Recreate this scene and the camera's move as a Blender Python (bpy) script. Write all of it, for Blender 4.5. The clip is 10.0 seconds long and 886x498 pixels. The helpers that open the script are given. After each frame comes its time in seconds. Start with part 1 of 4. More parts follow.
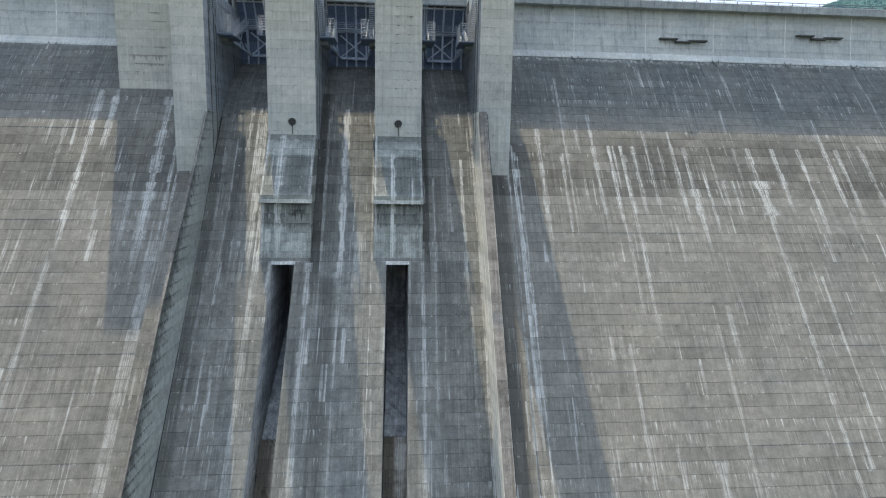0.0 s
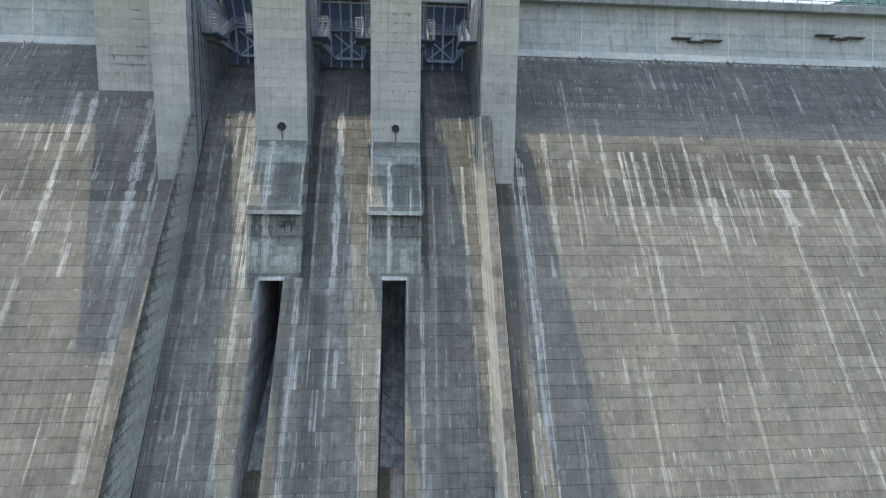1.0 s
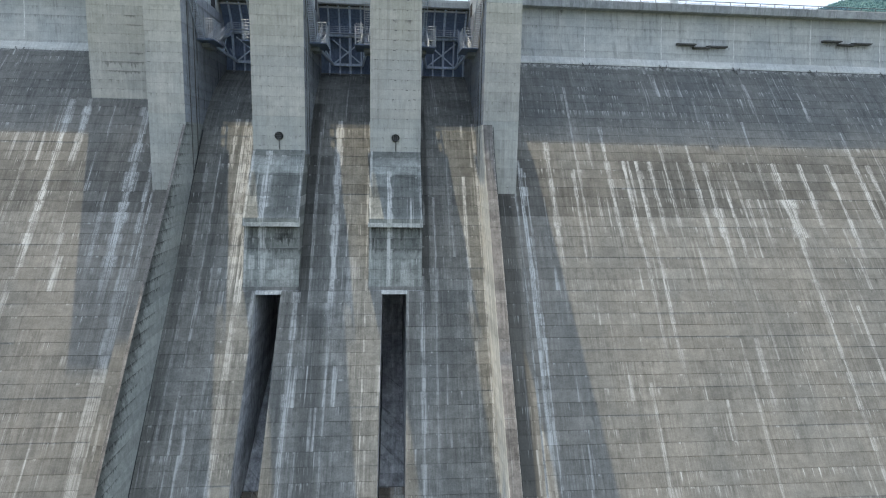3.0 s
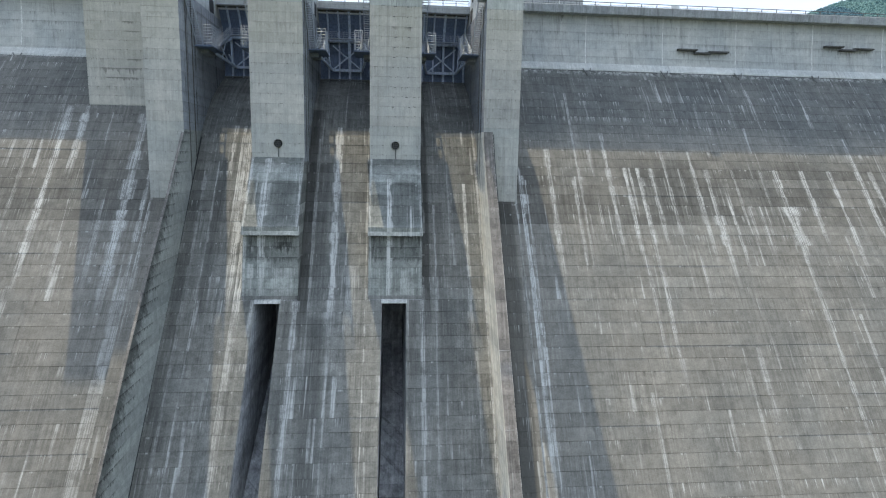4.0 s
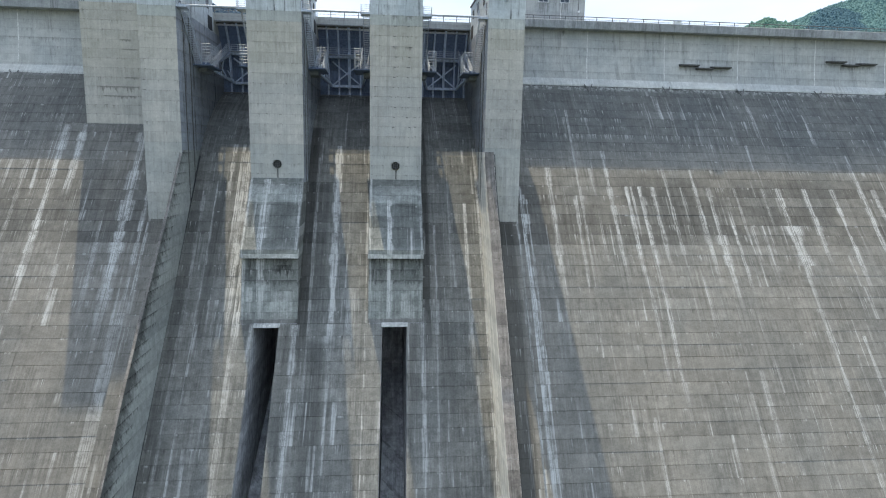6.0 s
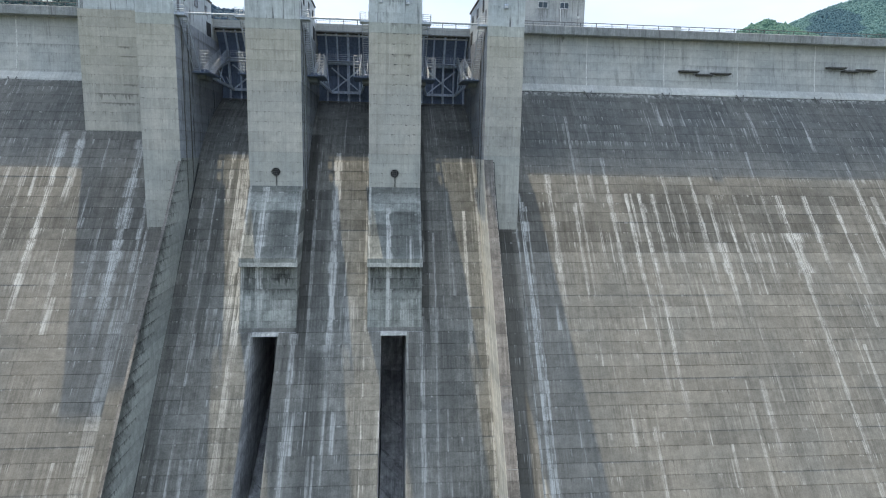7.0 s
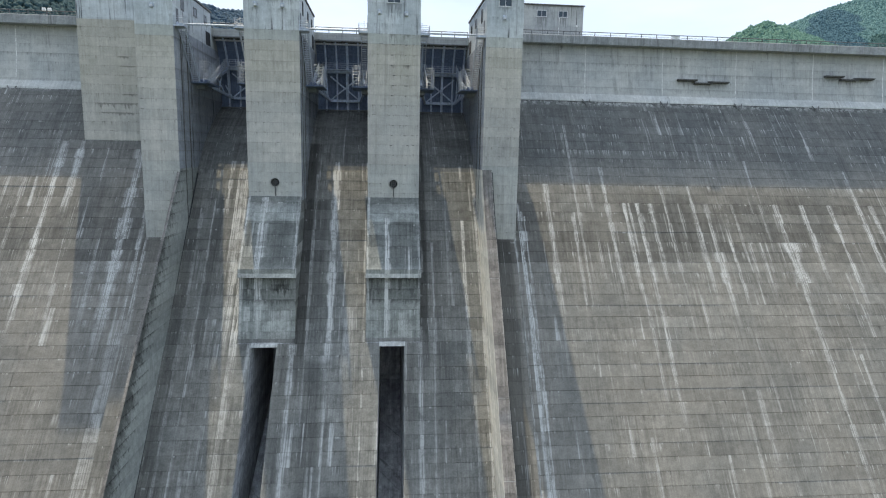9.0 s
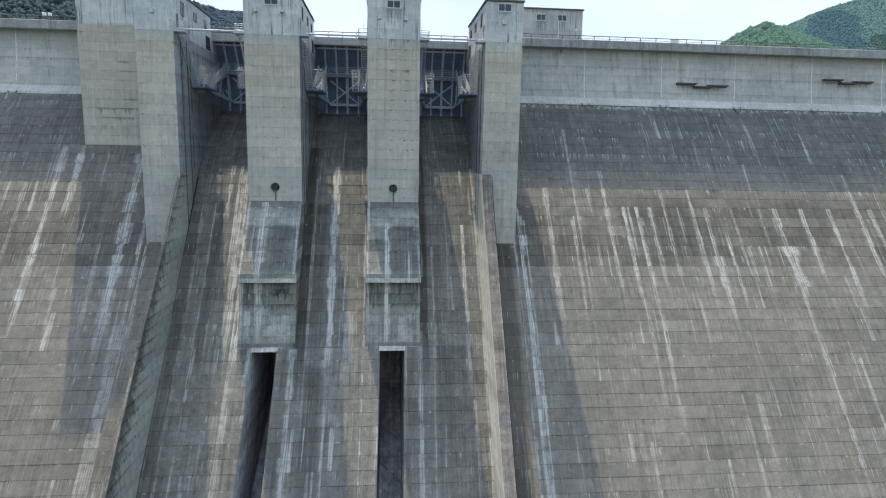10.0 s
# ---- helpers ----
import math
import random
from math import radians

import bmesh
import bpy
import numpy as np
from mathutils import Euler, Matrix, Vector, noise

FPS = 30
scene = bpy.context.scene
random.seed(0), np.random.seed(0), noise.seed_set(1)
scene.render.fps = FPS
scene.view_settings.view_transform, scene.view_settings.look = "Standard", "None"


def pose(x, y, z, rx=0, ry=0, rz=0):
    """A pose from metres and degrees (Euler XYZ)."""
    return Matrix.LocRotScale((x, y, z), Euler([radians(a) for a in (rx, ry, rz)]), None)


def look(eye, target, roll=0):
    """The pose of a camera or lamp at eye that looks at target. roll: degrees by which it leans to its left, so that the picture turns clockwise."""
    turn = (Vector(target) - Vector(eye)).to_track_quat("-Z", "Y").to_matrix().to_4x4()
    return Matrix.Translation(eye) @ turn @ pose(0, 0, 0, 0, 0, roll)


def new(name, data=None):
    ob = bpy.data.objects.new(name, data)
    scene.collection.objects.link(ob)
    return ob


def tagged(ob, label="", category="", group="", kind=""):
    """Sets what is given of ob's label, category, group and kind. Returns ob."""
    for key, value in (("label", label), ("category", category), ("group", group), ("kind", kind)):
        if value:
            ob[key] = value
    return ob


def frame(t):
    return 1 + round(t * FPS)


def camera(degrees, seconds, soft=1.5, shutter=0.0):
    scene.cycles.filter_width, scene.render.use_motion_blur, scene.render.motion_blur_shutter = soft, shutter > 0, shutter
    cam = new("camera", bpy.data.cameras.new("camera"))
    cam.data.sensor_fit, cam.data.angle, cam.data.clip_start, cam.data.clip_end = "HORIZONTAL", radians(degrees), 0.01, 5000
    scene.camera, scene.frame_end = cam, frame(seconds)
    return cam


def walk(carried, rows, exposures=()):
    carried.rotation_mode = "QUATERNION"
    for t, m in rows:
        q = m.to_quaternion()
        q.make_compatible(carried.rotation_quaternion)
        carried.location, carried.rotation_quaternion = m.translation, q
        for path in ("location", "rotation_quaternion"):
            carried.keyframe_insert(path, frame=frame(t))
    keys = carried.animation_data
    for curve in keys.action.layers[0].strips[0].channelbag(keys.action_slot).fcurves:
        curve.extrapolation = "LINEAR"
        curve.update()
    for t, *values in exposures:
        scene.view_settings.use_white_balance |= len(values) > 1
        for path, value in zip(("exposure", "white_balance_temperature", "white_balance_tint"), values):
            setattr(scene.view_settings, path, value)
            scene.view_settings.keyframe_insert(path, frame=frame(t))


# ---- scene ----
# the camera: a drone in front of the dam that comes nearer and climbs
# x along the dam, y upstream, z up; z = 0 is the foot of the two middle piers' fronts
cam = camera(72.0, 10.0, 1.15)
# seconds, x, y, z, yaw, pitch, roll
ROWS = [
    (0.0, 2.59, -105.56, -3.05, -5.16, -8.72, 0.96),
    (0.5, 2.85, -101.89, -2.64, -5.19, -8.69, 0.97),
    (1.0, 3.09, -98.63, -1.98, -5.19, -8.70, 1.00),
    (1.5, 3.12, -97.11, -1.40, -5.22, -8.70, 1.01),
    (2.0, 2.99, -96.58, -1.33, -5.27, -8.69, 1.04),
    (2.5, 2.87, -96.48, -0.90, -5.33, -8.73, 1.05),
    (4.0, 2.79, -95.45, 0.84, -5.41, -8.79, 1.06),
    (4.5, 2.80, -95.10, 1.60, -5.39, -8.85, 1.06),
    (5.0, 2.71, -94.72, 2.40, -5.41, -8.84, 1.06),
    (5.5, 2.59, -94.41, 3.34, -5.47, -8.92, 1.08),
    (7.0, 2.72, -93.77, 5.23, -5.51, -8.89, 1.07),
    (7.5, 2.74, -93.69, 5.73, -5.52, -8.91, 1.11),
    (8.0, 2.80, -93.75, 6.08, -5.53, -8.88, 1.10),
    (8.5, 2.87, -93.71, 6.49, -5.51, -8.91, 1.09),
    (9.0, 2.86, -93.79, 6.88, -5.55, -8.94, 1.12),
    (9.5, 2.88, -93.88, 7.23, -5.55, -8.93, 1.09),
    (10.0, 2.85, -93.88, 7.53, -5.56, -8.92, 1.05),
]


def aimed(x, y, z, yaw, pitch, roll):
    a, b = radians(yaw), radians(pitch)
    ahead = Vector((-math.sin(a) * math.cos(b), math.cos(a) * math.cos(b), math.sin(b)))
    eye = Vector((x, y, z))
    return look(eye, eye + 100 * ahead, roll)


walk(cam, [(t, aimed(*r)) for t, *r in ROWS], [(0.0, 0.44, 6200, 10), (5.5, 0.45, 6200, 10), (7.5, 0.39, 6250, 10), (8.5, 0.39, 6250, 10), (9.0, 0.33, 6300, 10), (10.0, 0.31, 6300, 10)])

# ---- light: high sun from upstream, a little to one side, under a bright hazy sky ----
TO_SUN = Vector((-0.121, 0.465, 1.0)).normalized()
world = bpy.data.worlds.new("sky")
scene.world = world
world.use_nodes = True
wt = world.node_tree
wt.nodes.clear()
w_out = wt.nodes.new("ShaderNodeOutputWorld")
w_bg = wt.nodes.new("ShaderNodeBackground")
w_sky = wt.nodes.new("ShaderNodeTexSky")
w_sky.sky_type = "NISHITA"
w_sky.sun_disc = False
w_sky.sun_elevation = math.asin(TO_SUN.z)
w_sky.sun_rotation = math.atan2(TO_SUN.x, TO_SUN.y)
w_sky.dust_density = 3.0
w_co = wt.nodes.new("ShaderNodeTexCoord")
w_map = wt.nodes.new("ShaderNodeMapping")
w_map.inputs["Scale"].default_value = (1.4, 1.4, 4.5)
w_noise = wt.nodes.new("ShaderNodeTexNoise")
w_noise.inputs["Scale"].default_value = 2.2
w_noise.inputs["Detail"].default_value = 6.0
w_ramp = wt.nodes.new("ShaderNodeValToRGB")
w_ramp.color_ramp.elements[0].position = 0.36
w_ramp.color_ramp.elements[0].color = (0.78, 0.78, 0.78, 1)
w_ramp.color_ramp.elements[1].position = 0.58
w_mix = wt.nodes.new("ShaderNodeMixRGB")
w_mix.inputs[2].default_value = (10.1, 11.75, 14.15, 1)
wt.links.new(w_co.outputs["Generated"], w_map.inputs["Vector"])
wt.links.new(w_map.outputs["Vector"], w_noise.inputs["Vector"])
wt.links.new(w_noise.outputs["Fac"], w_ramp.inputs["Fac"])
wt.links.new(w_ramp.outputs["Color"], w_mix.inputs[0])
wt.links.new(w_sky.outputs["Color"], w_mix.inputs[1])
wt.links.new(w_mix.outputs["Color"], w_bg.inputs["Color"])
w_bg.inputs["Strength"].default_value = 0.075
wt.links.new(w_bg.outputs["Background"], w_out.inputs["Surface"])
sun = new("sun", bpy.data.lights.new("sun", "SUN"))
sun.data.energy, sun.data.angle, sun.data.color = 5.0, radians(0.53), (1.0, 0.84, 0.57)
sun.matrix_world = look(TO_SUN * 300, (0, 0, 0))

# ---- plan ----
LIFT, Z0 = 1.462, -11.06          # height of one pour, and one of its joints
FA, FB = 5.42, 0.775              # the downstream face: y = FA + FB * z
NORM = math.sqrt(1 + FB * FB)
LEAN = -math.degrees(math.atan(FB))


def lift(k):
    return Z0 + k * LIFT


def face_y(z, off=0.0):
    return FA + FB * z + off


PIERS = [(-32.30, -27.05, -0.5), (-17.42, -9.58, 0.0), (0.27, 8.05, 0.0), (17.75, 23.30, -0.5)]   # x from, x to, front
BAYS = [(-27.05, -17.42), (-9.58, 0.27), (8.05, 17.75)]
SLOTS = [(-15.4, -12.0), (2.3, 5.8)]
JOINTS_R = [25.0, 40.0, 55.0, 69.6, 85.3, 100.0, 116.0]
JOINTS_L = [-32.3, -45.5, -60.0, -75.0]
ROOF = 29.8
SKEW = 0.025                      # the chute runs off a little to one side as it goes down


# ---- material helpers ----
class Nodes:
    def __init__(self, name):
        self.m = bpy.data.materials.new(name)
        self.m.use_nodes = True
        self.t = self.m.node_tree
        self.t.nodes.clear()
        self.out = self.t.nodes.new("ShaderNodeOutputMaterial")
        self.b = self.t.nodes.new("ShaderNodeBsdfPrincipled")
        self.t.links.new(self.b.outputs[0], self.out.inputs[0])

    def put(self, socket, v):
        if isinstance(v, bpy.types.NodeSocket):
            self.t.links.new(v, socket)
        else:
            socket.default_value = v

    def math(self, op, a, b=0.0, c=0.0):
        n = self.t.nodes.new("ShaderNodeMath")
        n.operation = op
        self.put(n.inputs[0], a), self.put(n.inputs[1], b), self.put(n.inputs[2], c)
        return n.outputs[0]

    def ramp(self, v, lo, hi, a=0.0, b=1.0):
        n = self.t.nodes.new("ShaderNodeMapRange")
        n.interpolation_type = "SMOOTHSTEP"
        for i, x in enumerate((v, lo, hi, a, b)):
            self.put(n.inputs[i], x)
        return n.outputs[0]

    def mix(self, f, a, b, kind="MIX"):
        n = self.t.nodes.new("ShaderNodeMixRGB")
        n.blend_type = kind
        for i, x in enumerate((f, a, b)):
            self.put(n.inputs[i], (*x, 1) if isinstance(x, tuple) and len(x) == 3 else x)
        return n.outputs[0]

    def xyz(self):
        g = self.t.nodes.new("ShaderNodeNewGeometry")
        s = self.t.nodes.new("ShaderNodeSeparateXYZ")
        self.t.links.new(g.outputs["Position"], s.inputs[0])
        return s.outputs[0], s.outputs[1], s.outputs[2]

    def vec(self, x, y, z):
        n = self.t.nodes.new("ShaderNodeCombineXYZ")
        self.put(n.inputs[0], x), self.put(n.inputs[1], y), self.put(n.inputs[2], z)
        return n.outputs[0]

    def noise(self, v, scale=1.0, detail=3.0, rough=0.55):
        n = self.t.nodes.new("ShaderNodeTexNoise")
        self.put(n.inputs["Vector"], v)
        n.inputs["Scale"].default_value, n.inputs["Detail"].default_value = scale, detail
        n.inputs["Roughness"].default_value = rough
        return n.outputs[0]

    def table(self, v, lo, hi, cells):
        """Steps along v: each cell is (where it begins, three numbers from 0 to 1)."""
        n = self.t.nodes.new("ShaderNodeValToRGB")
        r = n.color_ramp
        r.interpolation = "CONSTANT"
        r.elements.remove(r.elements[1])
        for i, (at, rgb) in enumerate(cells):
            e = r.elements[0] if i == 0 else r.elements.new((at - lo) / (hi - lo))
            if i == 0:
                e.position = 0.0
            e.color = (*rgb, 1)
        self.t.links.new(self.ramp_linear(v, lo, hi), n.inputs[0])
        s = self.t.nodes.new("ShaderNodeSeparateXYZ")
        self.t.links.new(n.outputs[0], s.inputs[0])
        return s.outputs[0], s.outputs[1], s.outputs[2]

    def ramp_linear(self, v, lo, hi, a=0.0, b=1.0):
        n = self.t.nodes.new("ShaderNodeMapRange")
        for i, x in enumerate((v, lo, hi, a, b)):
            self.put(n.inputs[i], x)
        return n.outputs[0]

    def rand(self):
        return self.t.nodes.new("ShaderNodeObjectInfo").outputs["Random"]

    def bump(self, h, strength=0.4, dist=0.02):
        n = self.t.nodes.new("ShaderNodeBump")
        n.inputs["Strength"].default_value, n.inputs["Distance"].default_value = strength, dist
        self.t.links.new(h, n.inputs["Height"])
        self.t.links.new(n.outputs[0], self.b.inputs["Normal"])

    def done(self, color, rough=0.9, metal=0.0):
        self.put(self.b.inputs["Base Color"], (*color, 1) if isinstance(color, tuple) and len(color) == 3 else color)
        self.put(self.b.inputs["Roughness"], rough)
        self.b.inputs["Metallic"].default_value = metal
        self.b.inputs["Specular IOR Level"].default_value = 0.3
        return self.m


def layered(runs, gap=0.9):
    """Sorts runs along the wall into layers whose members lie apart."""
    layers = []
    for p in sorted(runs):
        for layer in layers:
            if p[0] - layer[-1][0] >= gap and len(layer) < 30:
                layer.append(p)
                break
        else:
            layers.append([p])
    return layers


def face_concrete(name, base=(0.258, 0.244, 0.218), streaks=(), white=1.0, bands=True, dark=1.0, lines=1.0, soft=1.0, soot=0.0, ties=0.0, zones=(), weep=0.0, stains=(), fibre=1.0, rows=(), drips=(), foot=None, crown=None, slope=0.0):
    """Old formed concrete in pours, with water stains, lime runs and dark growth."""
    n = Nodes(name)
    x, y, z = n.xyz()
    x = n.math("SUBTRACT", x, n.math("MULTIPLY", n.math("MINIMUM", n.math("ADD", y, 8.0), 0.0), SKEW))
    row = n.math("DIVIDE", n.math("SUBTRACT", z, Z0), LIFT)
    fl = n.math("FLOOR", row)
    fr = n.math("SUBTRACT", row, fl)
    wob = n.noise(n.vec(n.math("MULTIPLY", x, 0.4), y, n.math("MULTIPLY", z, 0.25)), 1.0, 3.0)
    jog = n.noise(n.vec(n.math("MULTIPLY", x, 0.15), n.math("MULTIPLY", fl, 0.8), n.math("MULTIPLY", z, 0.06)), 1.0, 2.0)
    xw = n.math("ADD", x, n.math("MULTIPLY", n.math("SUBTRACT", jog, 0.5), 0.35))
    calm = n.ramp(n.noise(n.vec(n.math("MULTIPLY", x, 0.16), n.math("MULTIPLY", fl, 0.6), n.math("MULTIPLY", z, 0.05)), 1.0, 3.0), 0.35, 0.65, 0.25, 1.0)
    drip = n.noise(n.vec(n.math("MULTIPLY", x, 2.6), n.math("MULTIPLY", fl, 0.10), n.math("MULTIPLY", z, 0.10)), 1.0, 5.0, 0.65)
    fine = n.noise(n.vec(n.math("MULTIPLY", x, 9.0), y, n.math("MULTIPLY", z, 1.2)), 1.0, 4.0, 0.6)
    blot = n.noise(n.vec(n.math("MULTIPLY", x, 0.11), 0.0, n.math("MULTIPLY", z, 0.09)), 1.0, 4.0, 0.6)
    patch = n.noise(n.vec(n.math("MULTIPLY", x, 0.10), n.math("MULTIPLY", fl, 1.9), n.math("MULTIPLY", z, 0.05)), 1.0, 4.0, 0.6)
    grain = n.noise(n.vec(x, y, z), 5.0, 6.0, 0.7)
    mott = n.noise(n.vec(n.math("MULTIPLY", x, 0.7), n.math("MULTIPLY", y, 0.9), n.math("MULTIPLY", z, 0.9)), 1.0, 6.0, 0.72)
    c = n.mix(n.ramp(blot, 0.35, 0.68), base, tuple(b * k for b, k in zip(base, (0.80, 0.83, 0.86))))
    tone = n.math("ADD", n.math("MULTIPLY", n.rand(), 0.03), 0.985)
    tone = n.math("MULTIPLY", tone, n.ramp(patch, 0.3, 0.7, 1 - 0.16 * soft, 1 + 0.10 * soft))
    tone = n.math("MULTIPLY", tone, n.math("ADD", 1.0, n.math("MULTIPLY", calm, n.ramp(drip, 0.25, 0.75, -0.26 * soft, 0.18 * soft))))
    tone = n.math("MULTIPLY", tone, n.math("ADD", 1.0, n.math("MULTIPLY", calm, n.ramp(fine, 0.2, 0.8, -0.15 * soft, 0.12 * soft))))
    tone = n.math("MULTIPLY", tone, n.ramp(grain, 0.22, 0.78, 1 - 0.16 * soft, 1 + 0.11 * soft))
    tone = n.math("MULTIPLY", tone, n.ramp(mott, 0.32, 0.68, 1 - 0.16 * soft, 1 + 0.12 * soft))
    if bands:
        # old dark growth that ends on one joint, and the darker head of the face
        band = n.math("MULTIPLY", n.ramp(n.math("ADD", z, n.math("MULTIPLY", blot, 5.0)), 6.0, 0.5), n.ramp(z, -9.62, -9.55))
        band = n.math("MULTIPLY", band, n.ramp(n.noise(n.vec(n.math("MULTIPLY", x, 0.07), 3.0, n.math("MULTIPLY", fl, 0.35)), 1.0, 3.0), 0.34, 0.56, 0.15, 1.0))
        tone = n.math("MULTIPLY", tone, n.math("SUBTRACT", 1.0, n.math("MULTIPLY", band, 0.42 * dark)))
        # the head's darkening is part growth, part shade painted into the colour
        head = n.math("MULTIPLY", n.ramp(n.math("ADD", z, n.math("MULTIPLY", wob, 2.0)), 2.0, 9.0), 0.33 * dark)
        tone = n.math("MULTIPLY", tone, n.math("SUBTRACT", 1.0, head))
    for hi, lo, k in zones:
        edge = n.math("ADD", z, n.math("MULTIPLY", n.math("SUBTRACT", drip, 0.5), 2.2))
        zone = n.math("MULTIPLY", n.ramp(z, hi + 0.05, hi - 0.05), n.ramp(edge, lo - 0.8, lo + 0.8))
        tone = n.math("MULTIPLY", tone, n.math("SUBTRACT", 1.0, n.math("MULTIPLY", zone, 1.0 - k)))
    gap = n.math("MULTIPLY", n.ramp(n.math("ABSOLUTE", n.math("SUBTRACT", fr, 0.5)), 0.425, 0.492), n.ramp(n.noise(n.vec(n.math("MULTIPLY", x, 0.5), 0.0, fl), 1.0, 5.0, 0.7), 0.35, 0.64, 0.15, 1.0))
    tone = n.math("MULTIPLY", tone, n.math("SUBTRACT", 1.0, n.math("MULTIPLY", gap, 0.31 * lines)))
    for d0, d1, top, long, k in drips:
        # a black joint with short runs below it
        inside = n.math("MULTIPLY", n.ramp(x, d0 - 0.3, d0 + 0.3), n.ramp(x, d1 + 0.3, d1 - 0.3))
        hang = n.noise(n.vec(n.math("MULTIPLY", x, 2.3), top, n.math("MULTIPLY", z, 0.15)), 1.0, 4.0, 0.7)
        reach = n.math("SUBTRACT", top, n.ramp(hang, 0.42, 0.72, 0.12, long))
        run = n.math("MULTIPLY", n.ramp(z, top + 0.06, top), n.ramp(z, n.math("SUBTRACT", reach, 0.15), n.math("ADD", reach, 0.15)))
        tone = n.math("MULTIPLY", tone, n.math("SUBTRACT", 1.0, n.math("MULTIPLY", n.math("MULTIPLY", inside, run), k)))
    # dark runs hanging from the joints
    runs = n.noise(n.vec(n.math("MULTIPLY", x, 2.6), n.math("MULTIPLY", fl, 5.1), 0.0), 1.0, 4.0, 0.7)
    runs = n.math("MULTIPLY", n.ramp(runs, 0.54, 0.66), n.ramp(fr, 0.5, 1.0))
    tone = n.math("MULTIPLY", tone, n.math("SUBTRACT", 1.0, n.math("MULTIPLY", runs, 0.34)))
    for sx, w, top, low, k in stains:
        # darker bands with ragged edges
        rag = n.math("ADD", w, n.math("MULTIPLY", n.math("SUBTRACT", drip, 0.5), w * 1.6))
        dark_band = n.ramp(n.math("DIVIDE", n.math("ABSOLUTE", n.math("SUBTRACT", x, sx)), rag), 1.1, 0.6)
        dark_band = n.math("MULTIPLY", dark_band, n.math("MULTIPLY", n.ramp(z, top + 0.3, top - 0.3), n.ramp(z, low - 6.0, low + 4.0)))
        dark_band = n.math("MULTIPLY", dark_band, n.ramp(mott, 0.3, 0.6, 0.6, 1.0))
        tone = n.math("MULTIPLY", tone, n.math("SUBTRACT", 1.0, n.math("MULTIPLY", dark_band, k)))
    if weep:
        # black weeping from the wall's head
        o = n.math("SUBTRACT", y, n.math("MULTIPLY", z, FB))
        hang = n.noise(n.vec(n.math("MULTIPLY", y, 0.12), n.math("MULTIPLY", n.math("ADD", n.math("MULTIPLY", z, 0.5), n.math("MULTIPLY", y, 0.85)), 0.5), n.math("MULTIPLY", z, 0.25)), 1.0, 6.0, 0.8)
        o = n.math("SUBTRACT", o, n.math("MULTIPLY", n.math("SUBTRACT", hang, 0.42), 11.0))
        tone = n.math("MULTIPLY", tone, n.ramp(o, FA - 10.6, FA - 7.6, 1.0 - 0.5 * weep, 1.0))
        # black smears along the pour joints, longest at the wall's head
        smear = n.noise(n.vec(n.math("MULTIPLY", y, 0.45), n.math("MULTIPLY", fl, 3.7), 1.0), 1.0, 4.0, 0.7)
        reach = n.math("ADD", n.math("SUBTRACT", y, n.math("MULTIPLY", z, FB)), n.math("MULTIPLY", n.math("SUBTRACT", smear, 0.5), -9.0))
        teeth = n.ramp(n.noise(n.vec(n.math("MULTIPLY", y, 2.2), n.math("MULTIPLY", fl, 5.0), 0.0), 1.0, 4.0, 0.75), 0.40, 0.66, 0.98, 0.5)
        smear = n.math("MULTIPLY", n.math("MULTIPLY", n.ramp(fr, teeth, n.math("ADD", teeth, 0.12)), n.ramp(reach, FA - 4.0, FA - 7.0)), 0.62)
        tone = n.math("MULTIPLY", tone, n.math("SUBTRACT", 1.0, smear))
    if slope:
        # stains and lime drawn out down the slope
        o = n.math("SUBTRACT", y, n.math("MULTIPLY", z, FB))
        run = n.noise(n.vec(n.math("MULTIPLY", o, 0.95), n.math("MULTIPLY", n.math("ADD", y, z), 0.03), n.math("MULTIPLY", x, 1.2)), 1.0, 5.0, 0.7)
        tone = n.math("MULTIPLY", tone, n.ramp(run, 0.3, 0.7, 1 - 0.4 * slope, 1 + 0.3 * slope))
    if ties:
        tie = n.noise(n.vec(n.math("MULTIPLY", x, 1.5), n.math("MULTIPLY", fl, 4.1), 0.0), 1.0, 3.0, 0.6)
        tie = n.math("MULTIPLY", n.ramp(tie, 0.60, 0.66), n.ramp(n.math("ABSOLUTE", n.math("SUBTRACT", fr, 0.5)), 0.40, 0.49))
        tone = n.math("MULTIPLY", tone, n.math("SUBTRACT", 1.0, n.math("MULTIPLY", tie, 0.5 * ties)))
    if soot:
        dk = n.noise(n.vec(n.math("MULTIPLY", n.math("ADD", x, y), 1.1), 0.0, n.math("MULTIPLY", z, 0.03)), 1.0, 4.0, 0.7)
        dk = n.math("MULTIPLY", n.ramp(dk, 0.54, 0.64), n.ramp(wob, 0.35, 0.6))
        tone = n.math("MULTIPLY", tone, n.math("SUBTRACT", 1.0, n.math("MULTIPLY", dk, 0.45 * soot)))
    c = n.mix(1.0, c, n.vec(tone, tone, tone), "MULTIPLY")
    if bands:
        # blue of sky-lit shade painted into the head
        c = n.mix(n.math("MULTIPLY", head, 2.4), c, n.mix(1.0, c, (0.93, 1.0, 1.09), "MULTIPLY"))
    if foot is not None:
        # a yellowish bloom high up
        c = n.mix(n.math("MULTIPLY", n.ramp(z, 12.0, 19.0), n.ramp(blot, 0.35, 0.6, 0.3, 1.0)), c, n.mix(1.0, c, (1.04, 1.01, 0.925), "MULTIPLY"))
        # the pours below one joint are of another, cooler mix
        c = n.mix(n.ramp(z, foot + 0.04, foot - 0.04), c, n.mix(1.0, c, (0.915, 0.945, 0.96), "MULTIPLY"))
